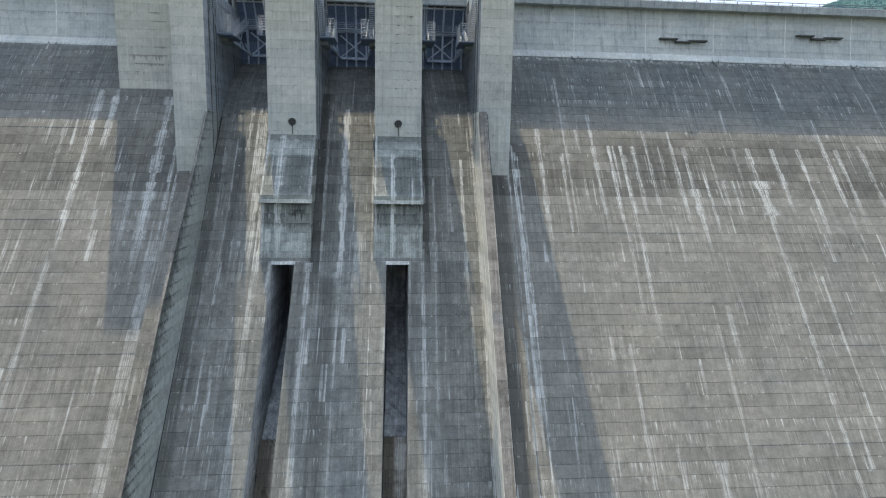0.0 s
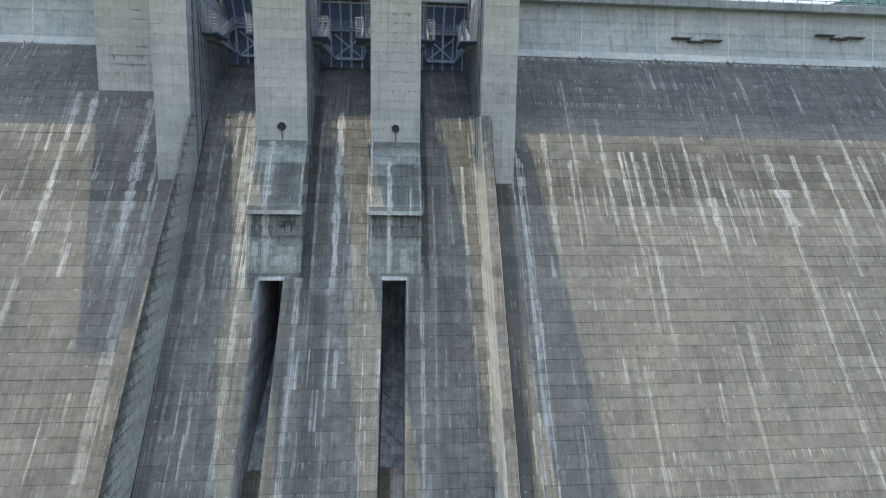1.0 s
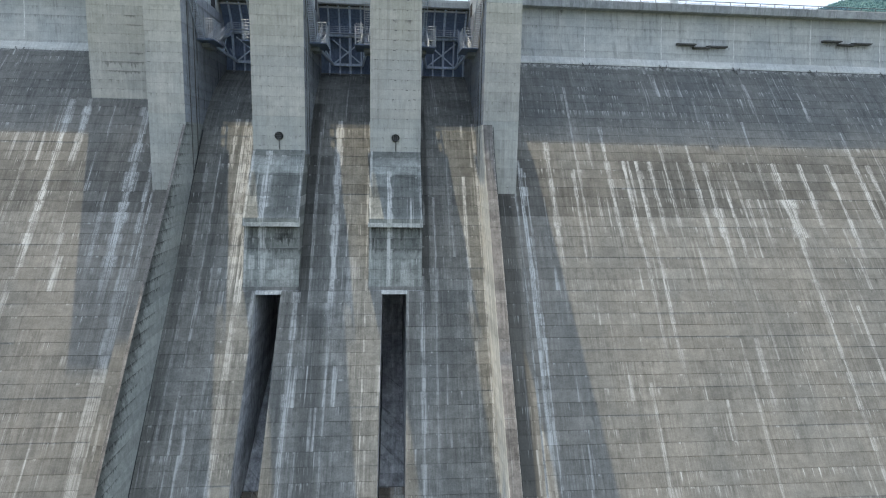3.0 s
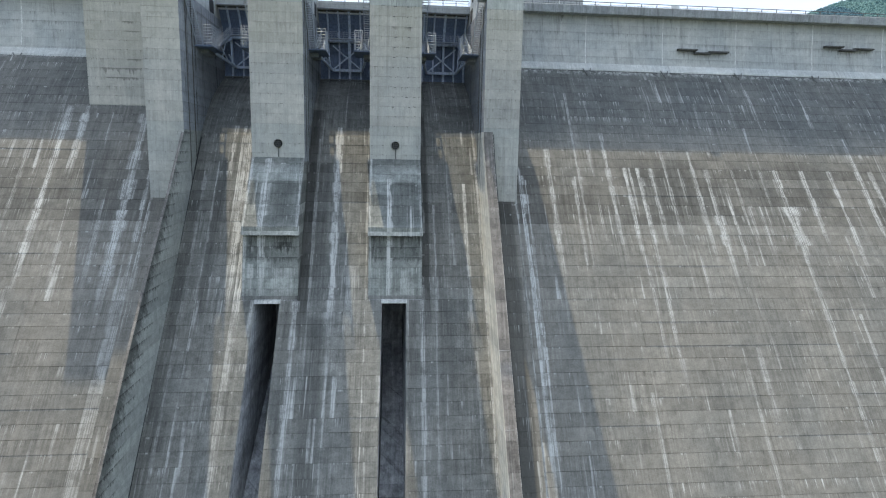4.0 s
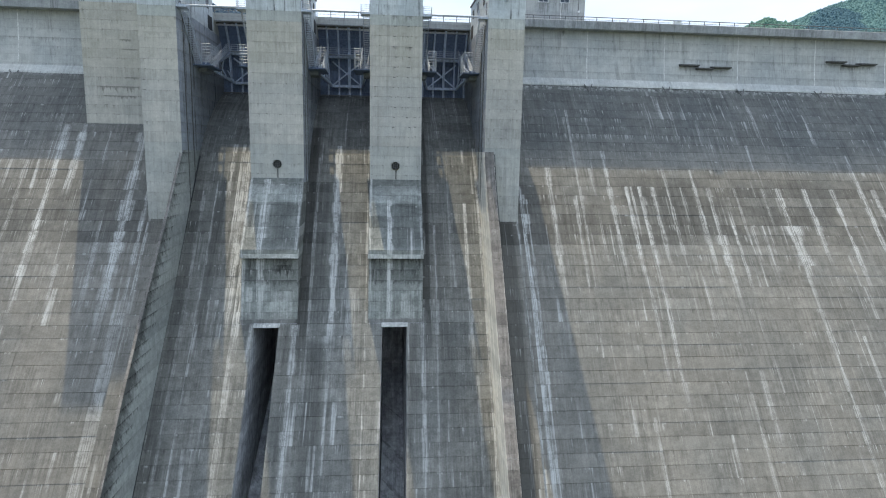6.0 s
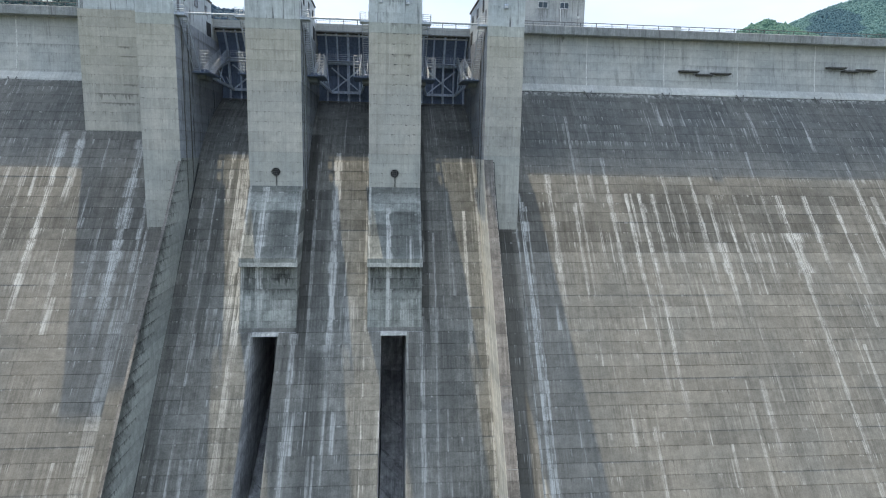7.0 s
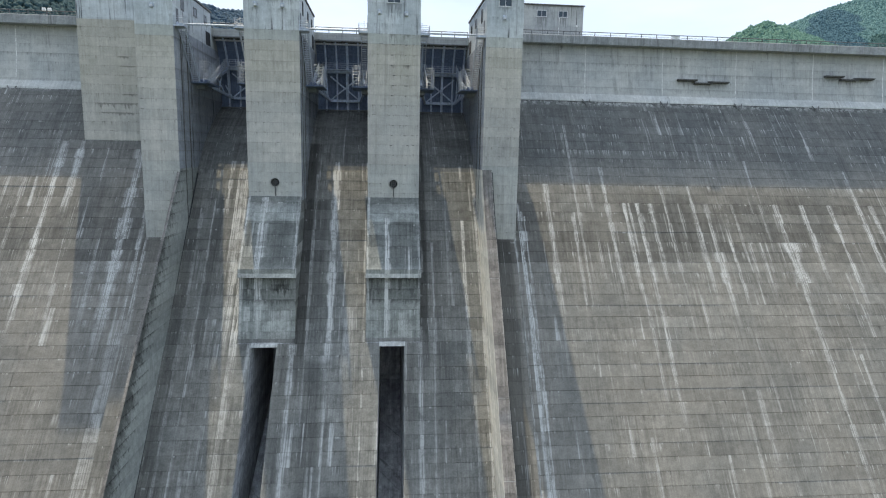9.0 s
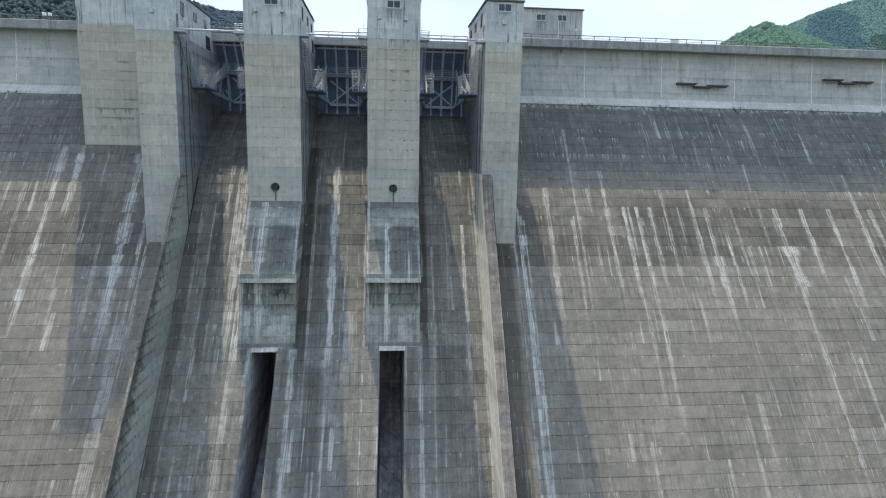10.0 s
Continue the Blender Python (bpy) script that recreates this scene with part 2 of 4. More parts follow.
    if crown is not None:
        c = n.mix(n.ramp(z, crown - 0.04, crown + 0.04), c, n.mix(1.0, c, (0.93, 1.0, 1.07), "MULTIPLY"))
    # lime runs: many faint ones, and the strong ones that can be told apart
    lime = n.noise(n.vec(n.math("MULTIPLY", xw, 0.85), n.math("MULTIPLY", n.math("FLOOR", n.math("DIVIDE", row, 3.0)), 2.3), n.math("MULTIPLY", z, 0.035)), 1.0, 3.0, 0.6)
    lime = n.math("MULTIPLY", n.ramp(lime, 0.60, 0.70), n.ramp(drip, 0.40, 0.66))
    short = n.noise(n.vec(n.math("MULTIPLY", x, 4.5), n.math("MULTIPLY", fl, 7.3), 0.0), 1.0, 2.0)
    where = n.noise(n.vec(n.math("MULTIPLY", x, 0.22), n.math("MULTIPLY", fl, 1.3), 5.0), 1.0, 2.0)
    short = n.math("MULTIPLY", n.math("MULTIPLY", n.ramp(short, 0.58, 0.66), n.ramp(n.math("ADD", where, n.math("ADD", n.ramp(z, 2.0, 6.0, 0.0, 0.07), n.ramp(z, -24.0, -36.0, 0.0, 0.06))), 0.56, 0.64)), n.ramp(fr, 0.25, 0.8))
    f = n.math("MULTIPLY", n.math("MAXIMUM", n.math("MULTIPLY", lime, 0.75), n.math("MULTIPLY", short, 0.5)), white)
    if bands:
        rim = n.noise(n.vec(n.math("MULTIPLY", x, 1.6), y, n.math("MULTIPLY", z, 1.6)), 1.0, 4.0, 0.7)
        f = n.math("MAXIMUM", f, n.math("MULTIPLY", n.math("MULTIPLY", n.ramp(z, 15.8, 16.6), n.ramp(rim, 0.45, 0.6)), 0.6))
    dash = n.noise(n.vec(n.math("MULTIPLY", x, 0.9), n.math("MULTIPLY", fl, 2.7), 9.0), 1.0, 5.0, 0.75)
    dash = n.math("MULTIPLY", n.math("MULTIPLY", n.ramp(dash, 0.55, 0.64), n.ramp(fr, 0.82, 0.94)), n.ramp(drip, 0.4, 0.6))
    f = n.math("MAXIMUM", f, n.math("MULTIPLY", dash, 0.55 * white))
    core = n.noise(n.vec(n.math("MULTIPLY", xw, 7.0), n.math("MULTIPLY", fl, 0.12), n.math("MULTIPLY", z, 0.10)), 1.0, 5.0, 0.78)
    core = n.math("MAXIMUM", n.ramp(core, 0.42, 0.54), 0.18)
    lot = n.ramp(n.noise(n.vec(n.math("MULTIPLY", x, 0.35), n.math("MULTIPLY", fl, 3.3), 4.0), 1.0, 2.0), 0.3, 0.62, 0.45, 1.0)
    # threads of lime, thin and long, in loose families
    thread = n.noise(n.vec(n.math("MULTIPLY", xw, 3.1), 2.0, n.math("MULTIPLY", z, 0.035)), 1.0, 3.0, 0.6)
    family = n.noise(n.vec(n.math("MULTIPLY", x, 0.35), 7.0, n.math("MULTIPLY", z, 0.075)), 1.0, 3.0, 0.6)
    thread = n.math("MULTIPLY", n.math("MULTIPLY", n.ramp(thread, 0.585, 0.66), n.ramp(family, 0.48, 0.64)), n.ramp(patch, 0.36, 0.6, 0.25, 1.0))
    f = n.math("MAXIMUM", f, n.math("MULTIPLY", thread, 0.56 * white * fibre))
    for layer in layered(streaks):
        # each run of lime rules the stretch of wall around it: where it lies, from where to where, how wide and strong
        cuts = [-200.0] + [(p[0] + q[0]) / 2 for p, q in zip(layer, layer[1:])]
        cx, top, low = n.table(x, -120, 140, [(c, ((p[0] + 120) / 260, (p[2] + 80) / 110, (p[3] + 80) / 110)) for c, p in zip(cuts, layer)])
        w, power, fade = n.table(x, -120, 140, [(c, (p[1] / 2, p[4] / 2, min(5.0, (p[2] - p[3]) * 0.35) / 10)) for c, p in zip(cuts, layer)])
        cx, top, low = n.math("MULTIPLY_ADD", cx, 260.0, -120.0), n.math("MULTIPLY_ADD", top, 110.0, -80.0), n.math("MULTIPLY_ADD", low, 110.0, -80.0)
        wide = n.ramp(n.noise(n.vec(cx, n.math("MULTIPLY", fl, 1.7), n.math("MULTIPLY", z, 0.15)), 1.0, 2.0), 0.3, 0.7, 1.1, 3.2)
        near = n.ramp(n.math("DIVIDE", n.math("ABSOLUTE", n.math("SUBTRACT", xw, cx)), n.math("MULTIPLY", wide, w)), 1.0, 0.4)
        near = n.math("MULTIPLY", near, n.ramp(n.math("SUBTRACT", z, top), 0.12, -0.05))
        near = n.math("MULTIPLY", near, n.ramp(n.math("DIVIDE", n.math("SUBTRACT", z, low), fade), -6.0, 10.0))
        f = n.math("MAXIMUM", f, n.math("MULTIPLY", n.math("MULTIPLY", near, n.math("MULTIPLY", core, lot)), n.math("MULTIPLY", power, 2.0)))
    if rows:
        # rows of short lime ticks hanging from single joints
        cells = [(-32.0, (0, 0, 0))]
        for k, x0, x1, power in sorted(rows):
            cells = [e for e in cells if e[0] != k] + [(k, ((x0 + 120) / 260, (x1 + 120) / 260, power)), (k + 1, (0, 0, 0))]
        x0, x1, power = n.table(n.math("ADD", fl, 0.5), -32, 32, cells)
        x0, x1 = n.math("MULTIPLY_ADD", x0, 260.0, -120.0), n.math("MULTIPLY_ADD", x1, 260.0, -120.0)
        tick = n.noise(n.vec(n.math("MULTIPLY", x, 2.7), n.math("MULTIPLY", fl, 3.3), 0.0), 1.0, 3.0, 0.6)
        tick = n.math("MULTIPLY", n.ramp(tick, 0.54, 0.66), n.ramp(n.math("ADD", fr, n.math("MULTIPLY", n.noise(n.vec(n.math("MULTIPLY", x, 1.3), n.math("MULTIPLY", fl, 1.7), 0.0)), 0.9)), 0.6, 1.3))
        tick = n.math("MULTIPLY", tick, n.ramp(n.noise(n.vec(n.math("MULTIPLY", x, 0.16), n.math("MULTIPLY", fl, 2.9), 6.0), 1.0, 3.0), 0.38, 0.6, 0.1, 1.0))
        tick = n.math("MULTIPLY", tick, n.math("MULTIPLY", n.ramp(n.math("SUBTRACT", x, x0), -1.0, 1.0), n.ramp(n.math("SUBTRACT", x1, x), -1.0, 1.0)))
        f = n.math("MAXIMUM", f, n.math("MULTIPLY", tick, power))
    f = n.math("MULTIPLY", f, n.ramp(mott, 0.34, 0.56, 0.45, 1.0))
    c = n.mix(n.math("MINIMUM", f, 0.9), c, (0.56, 0.56, 0.535))
    n.bump(n.math("ADD", grain, n.math("MULTIPLY", fine, 0.6)), 0.5, 0.03)
    return n.done(c, n.ramp(drip, 0.3, 0.7, 0.95, 0.78))


# lime runs on the downstream face: place along the dam, half width, top, foot, strength
LIME_BY_PLINTH = [(23.4, 0.3, 3, -60, 1), (24.3, 0.95, -1, -40, 1.2), (25.25, 0.36, -3, -60, 1)]
LIME_HIGH = [(29.6, 0.5, 2.1, -16, 0.85), (34.5, 0.3, 12.2, -14, 0.6), (39.7, 0.42, 5, -14, 0.85), (49.7, 0.36, 2.1, -13, 0.8), (49.5, 0.34, 13.8, 6, 0.6), (54.5, 0.48, 2.1, -14, 0.9), (84.5, 0.42, 5, -14, 0.85), (69.6, 0.36, 13.8, 7, 0.65),
             (79.7, 0.36, 12.3, 7, 0.7), (64.2, 0.3, 13.8, 11, 0.6)]
LIME_MID = [(42.6, 0.4, -0.83, -14, 0.95), (43.4, 0.28, -0.83, -8, 0.85), (44.7, 0.8, -0.83, -15, 1.15), (47.1, 0.4, -0.83, -12, 0.75), (48.2, 0.22, -0.83, -4, 0.7), (56.8, 0.7, -0.83, -17, 0.85), (69.3, 0.48, -0.83, -12, 0.9), (74.1, 0.55, -0.83, -13, 0.75),
            (79.2, 0.4, -0.83, -15, 0.85), (87, 0.45, -0.83, -12, 0.8), (33.5, 0.3, -3, -14, 0.5), (52, 0.25, -0.83, -6, 0.5), (61.5, 0.25, -0.83, -9, 0.5), (66.5, 0.25, -0.83, -8, 0.5), (92, 0.5, 0, -24, 0.7)]
LIME_LOW = [(42.9, 0.3, -14, -27, 0.7), (44.8, 0.4, -14, -30, 0.8), (56.8, 0.45, -26, -34, 0.55), (59.4, 0.4, -6.7, -16, 0.85), (64.35, 0.34, -6.7, -14, 0.7), (69.7, 1.3, -6.7, -14, 1), (69.3, 0.42, -12, -52, 0.6), (74.7, 0.3, -22, -44, 0.7),
            (39.6, 0.3, -31, -50, 0.55), (54.4, 0.28, -26, -50, 0.6), (43.6, 0.6, -43, -52, 0.7), (49.6, 0.7, -45, -55, 0.7)]
STREAKS_R = LIME_BY_PLINTH + LIME_HIGH + LIME_MID + LIME_LOW
STREAKS_L = [(-48.3, 0.6, 7.6, -18, 0.95), (-48.75, 0.4, -18, -40, 0.45), (-45.6, 0.6, 7.6, -3, 0.9), (-36.3, 0.9, 6.5, -20, 0.9), (-33.5, 0.5, -1, -20, 0.75), (-33.6, 1.3, -17, -52, 0.55), (-32.3, 0.36, -5, -19, 0.8), (-39.2, 0.4, -9.6, -18, 0.5),
             (-41.4, 0.18, 6.6, 1, 0.7), (-42.4, 0.16, -0.8, -2.6, 0.7), (-42, 0.16, -5.2, -6.8, 0.6), (-43.8, 0.36, -12.5, -18, 0.55), (-44, 0.4, -43, -52, 0.6), (-52.5, 0.4, 2, -12, 0.5)]
LIME_BAY_LEFT = [(-23.6, 0.38, -0.83, -45, 0.7), (-21.6, 0.32, 4.9, -2, 0.9), (-20.3, 0.5, 4.9, -10, 1.2), (-19.3, 0.65, 4.9, -20, 1.25), (-18.35, 0.6, 3.5, -22, 1.35), (-17.75, 0.3, 0, -24, 1), (-19.3, 0.4, -8, -20, 0.75), (-18.2, 0.7, -20, -50, 0.55),
                 (-25.2, 0.3, -3, -40, 0.4)]
LIME_BAY_MIDDLE = [(-4.9, 0.72, 5, -22, 1.3), (-4.9, 0.22, -22, -50, 0.45), (-0.3, 0.34, 5, -50, 0.95), (-2.2, 0.9, -15.5, -23, 0.5), (-1.3, 0.25, -8, -30, 0.5), (-9.8, 0.5, -20, -50, 0.7), (-8, 0.22, 3, -30, 0.45)]
LIME_BAY_RIGHT = [(15.1, 0.34, -3.8, -24, 0.9), (15.3, 0.2, 4.6, 2.4, 0.8), (17.35, 0.34, 5, -50, 0.85), (9.95, 0.5, -7, -22, 0.6), (8.15, 0.4, -18, -50, 0.65), (10, 0.18, -19, -40, 0.45), (12.6, 0.2, 4.6, -14, 0.35), (15.6, 0.25, -26, -42, 0.4)]
STREAKS_M = LIME_BAY_LEFT + LIME_BAY_MIDDLE + LIME_BAY_RIGHT
ROWS_R = [(12, 26, 66, .6), (10, 33, 58, .6), (13, 76, 100, .55), (8, 34, 100, .45), (6, 29, 36, .75), (5, 29, 35, .5), (-21, 24, 100, 1.0), (-22, 38, 50, .55), (-24, 36, 70, .7), (-25, 24, 60, .6), (-14, 60, 80, .4), (1, 60, 71, .35)]
ROWS_L = [(12, -110, -48, .5), (13, -110, -46, .45), (8, -110, -46, .4), (-12, -52, -38, .5), (-2, -50, -34, .6), (-3, -50, -34, .5), (-21, -50, -38, .6), (-24, -50, -36, .6)]
ROWS_M = [(9, -27, 0, .6), (5, -24, -19, .75), (0, -5, 0, .7), (-4, -5, 0, .5), (-6, -26, -16, .5)]
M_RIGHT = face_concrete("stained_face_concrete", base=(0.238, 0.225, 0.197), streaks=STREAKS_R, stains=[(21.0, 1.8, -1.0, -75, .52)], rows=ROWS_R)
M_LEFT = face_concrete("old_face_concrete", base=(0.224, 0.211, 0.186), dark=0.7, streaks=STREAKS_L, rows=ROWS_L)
# two of the chute's darker bands lie close beside the piers
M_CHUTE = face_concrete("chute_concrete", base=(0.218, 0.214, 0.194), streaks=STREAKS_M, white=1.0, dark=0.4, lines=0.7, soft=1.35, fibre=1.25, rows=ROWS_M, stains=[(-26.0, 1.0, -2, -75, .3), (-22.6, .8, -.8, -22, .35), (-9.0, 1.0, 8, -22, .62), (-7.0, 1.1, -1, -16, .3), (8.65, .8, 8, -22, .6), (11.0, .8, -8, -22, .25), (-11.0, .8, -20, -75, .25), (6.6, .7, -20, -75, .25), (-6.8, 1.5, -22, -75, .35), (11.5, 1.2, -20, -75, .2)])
M_PIER = face_concrete("pier_concrete", base=(0.50, 0.48, 0.44), white=0.08, bands=False, lines=0.45, soft=0.62, ties=1.0, soot=0.3, foot=5.02, crown=22.57, fibre=0.2, drips=[(3.5, 4.4, 24.0, 3.0, .42), (5.6, 6.5, 24.0, 3.4, .42), (3.6, 4.3, 19.6, .8, .35), (5.6, 6.5, 19.6, .9, .35), (-16.6, -10.6, 19.64, 1.2, .12), (-31.6, -27.6, 20.4, .9, .15)])
M_HOIST = face_concrete("hoist_house_concrete", base=(0.585, 0.61, 0.61), white=0.05, bands=False, lines=0.0, soft=0.7, fibre=0.3, soot=2.4, drips=[(3.0, 5.2, 28.3, 3.6, .38), (19.5, 21.5, 28.3, 2.0, .3), (-14.4, -12.5, 28.1, 1.4, .28), (-16.2, -15.2, 27.0, 2.4, .3), (-12.4, -11.4, 27.0, 2.4, .3)])
M_CRESTHOUSE = face_concrete("crest_house_concrete", base=(0.46, 0.465, 0.45), white=0.05, bands=False, lines=0.0, soft=0.8, fibre=0.3, soot=1.8, drips=[(31.4, 33.5, 32.9, 4.0, .35), (35.6, 37.6, 32.9, 4.0, .4), (27.2, 40.4, 35.0, 1.6, .25)])
# base tinted with the blue of the bay's shade, besides dark stains
M_PIERSIDE = face_concrete("stained_shaded_pier_side", base=(0.34, 0.36, 0.39), white=0.1, bands=False, lines=1.2, soot=2.2)
M_BLOCK = face_concrete("abutment_concrete", base=(0.50, 0.48, 0.435), white=0.08, bands=False, lines=0.5, soft=0.62, ties=1.0, soot=0.3, fibre=0.2, foot=-40.0,
                        drips=[(-43.4, -37.0, 13.79, 1.3, .45), (-42.6, -37.6, 12.33, .5, .45), (-39.6, -38.0, 21.1, .5, .5), (-39.4, -37.0, 19.64, .4, .4), (-39.2, -37.2, 15.25, .5, .45)])
M_TOP = face_concrete("weathered_wall_top", base=(0.225, 0.205, 0.185), white=0.6, bands=False, lines=0.4, soft=1.6)
M_PALEWALL = face_concrete("bleached_wall_concrete", base=(0.70, 0.67, 0.60), white=0.3, bands=False, lines=0.2, soft=0.7, slope=0.7)
M_LEDGE = face_concrete("limed_ledge_concrete", base=(0.56, 0.555, 0.52), white=1.6, bands=False, lines=0.0, soft=1.6)
M_SIDE = face_concrete("training_wall_concrete", base=(0.31, 0.31, 0.30), white=0.25, bands=False, lines=0.5)
M_WALL_L = face_concrete("dark_stained_wall_concrete", base=(0.37, 0.385, 0.36), white=0.15, bands=False, lines=0.4, soot=0.5, weep=1.3)
M_CREST = face_concrete("crest_concrete", base=(0.50, 0.50, 0.475), white=0.12, bands=False, lines=0.6, soft=0.62, fibre=0.2, soot=0.6, drips=[(35.1, 35.7, 27.02, 2.6, .5), (56.3, 56.7, 27.02, 2.8, .4), (75.6, 76.0, 27.02, 3.0, .4), (24, 60, 24.03, 1.0, .16), (60, 110, 22.56, 1.2, .16), (-100, -46, 22.56, 1.2, .2), (26, 110, 19.64, 1.0, .14), (58, 68, 21.1, 1.6, .22), (88, 98, 22.56, 1.6, .22)])
# base darkened so that the weathered coping reads as lying in shade
M_COPING = face_concrete("weathered_shaded_coping", base=(0.36, 0.365, 0.36), white=0.2, bands=False, lines=0.0, soft=1.0, soot=0.9)
M_PALE = face_concrete("pale_concrete", base=(0.60, 0.595, 0.56), white=0.2, bands=False, lines=0.1, soft=0.8, fibre=0.3)


def plain(name, color, rough=0.6, metal=0.0, vary=0.2, scale=3.0):
    n = Nodes(name)
    x, y, z = n.xyz()
    g = n.noise(n.vec(x, y, z), scale, 5.0, 0.65)
    g2 = n.noise(n.vec(n.math("MULTIPLY", x, 2.0), n.math("MULTIPLY", y, 2.0), n.math("MULTIPLY", z, 0.3)), scale, 3.0)
    t = n.math("MULTIPLY", n.ramp(g, 0.2, 0.8, 1 - vary, 1 + vary), n.ramp(g2, 0.3, 0.7, 1 - vary, 1 + vary))
    c = n.mix(1.0, color, n.vec(t, t, t), "MULTIPLY")
    n.bump(g, 0.2, 0.01)
    return n.done(c, rough, metal)


M_STEEL = plain("galvanised_steel", (0.42, 0.46, 0.52), 0.5, 0.2)
M_GATE = plain("blue_grey_gate_paint", (0.14, 0.18, 0.27), 0.55)
M_RIB = plain("grey_gate_rib_paint", (0.47, 0.54, 0.65), 0.5)
# near-black stands in for the shade inside joints, vents and doorways
M_DARK = plain("dark_void", (0.035, 0.037, 0.04), 0.9)
M_SLOT = face_concrete("wet_slot_concrete", base=(0.47, 0.47, 0.47), white=0.5, bands=False, lines=0.5, soft=1.6, soot=1.2, slope=0.8)
# pale run along one side, dark band along the other
M_SLOTLOW = face_concrete("streaked_slot_floor", base=(0.36, 0.31, 0.25), white=0.5, bands=False, lines=1.0, soft=1.8, soot=1.5, streaks=[(4.75, .7, -43.9, -70, 1.2), (-12.55, .5, -43.9, -70, 1.2), (4.1, .3, -44, -60, .5)], stains=[(3.0, .9, -43, -75, .6), (-14.6, 1.1, -43, -75, .6)])
M_HOOD = plain("dark_weathered_concrete", (0.105, 0.103, 0.10), 0.9, 0.0, 0.35)
M_GLASS = plain("dark_window_glass", (0.05, 0.07, 0.09), 0.15, 0.0, 0.05)
M_FRAME = plain("window_frame_paint", (0.55, 0.56, 0.57), 0.5)
M_SEAL = plain("aged_seal", (0.17, 0.17, 0.165), 0.9)
M_STRIP = plain("pale_joint_mortar", (0.60, 0.60, 0.58), 0.9)
M_WHITE = plain("white_enamel", (0.75, 0.75, 0.74), 0.4, 0.0, 0.08)
M_RAIL = plain("grey_rail_paint", (0.085, 0.09, 0.10), 0.5)

# ---- mesh helpers ----
ORIGIN = {}


def thing(name, at, label, category, group="", kind=""):
    ob = new(name)
    ob.location = at
    ob.empty_display_size = 0.5
    ORIGIN[ob.name] = Vector(at)
    return tagged(ob, label, category, group, kind)


def part(name, bm, material, parent, label=""):
    """Links a bmesh, made in world metres, as one mesh under a thing or a part."""
    at = ORIGIN[parent.name]
    bmesh.ops.recalc_face_normals(bm, faces=bm.faces)
    bmesh.ops.translate(bm, verts=bm.verts, vec=-at)
    me = bpy.data.meshes.new(name)
    bm.to_mesh(me)
    bm.free()
    me.materials.append(material)
    ob = new(name, me)
    ob.parent = parent
    ORIGIN[ob.name] = at
    return tagged(ob, label)


def solid(name, bm, material, label, category, kind="", group=""):
    """One mesh that is a thing of its own, with its origin at its base."""
    lo = [min(v.co[i] for v in bm.verts) for i in range(3)]
    hi = [max(v.co[i] for v in bm.verts) for i in range(3)]
    at = Vector(((lo[0] + hi[0]) / 2, (lo[1] + hi[1]) / 2, lo[2]))
    bmesh.ops.recalc_face_normals(bm, faces=bm.faces)
    bmesh.ops.translate(bm, verts=bm.verts, vec=-at)
    me = bpy.data.meshes.new(name)
    bm.to_mesh(me)
    bm.free()
    me.materials.append(material)
    ob = new(name, me)
    ob.location = at
    ORIGIN[ob.name] = at
    return tagged(ob, label, category, group, kind)


def box(bm, x0, x1, y0, y1, z0, z1, bevel=0.0):
    m = Matrix.LocRotScale(((x0 + x1) / 2, (y0 + y1) / 2, (z0 + z1) / 2), None, (x1 - x0, y1 - y0, z1 - z0))
    vs = bmesh.ops.create_cube(bm, size=1.0, matrix=m)["verts"]
    if bevel:
        es = list({e for v in vs for e in v.link_edges})
        bmesh.ops.bevel(bm, geom=es, offset=bevel, segments=1, affect="EDGES")
    return bm


def prism(bm, outline, x0, x1):
    """A closed outline of (y, z) drawn out along x."""
    a = [bm.verts.new((x0, y, z)) for y, z in outline]
    b = [bm.verts.new((x1, y, z)) for y, z in outline]
    bm.faces.new(a), bm.faces.new(b[::-1])
    for i in range(len(a)):
        j = (i + 1) % len(a)
        bm.faces.new((a[i], b[i], b[j], a[j]))
    return bm


def skewed(bm):
    """Leads a mesh below the piers along the chute's slightly oblique way."""
    for v in bm.verts:
        v.co.x += SKEW * min(v.co.y + 8.0, 0.0)
    return bm


def bar(bm, a, b, r=0.05, sides=6):
    """A round or square bar from a to b."""
    a, b = Vector(a), Vector(b)
    q = (b - a).to_track_quat("Z", "Y").to_matrix().to_4x4()
    m = Matrix.Translation((a + b) / 2) @ q
    bmesh.ops.create_cone(bm, cap_ends=True, segments=sides, radius1=r, radius2=r, depth=(b - a).length, matrix=m)
    return bm


def beam(bm, a, b, w, h):
    """A rectangular beam from a to b."""
    a, b = Vector(a), Vector(b)
    q = (b - a).to_track_quat("Z", "Y").to_matrix().to_4x4()
    m = Matrix.Translation((a + b) / 2) @ q @ Matrix.Diagonal((w, h, (b - a).length, 1))
    bmesh.ops.create_cube(bm, size=1.0, matrix=m)
    return bm


def B():
    return bmesh.new()

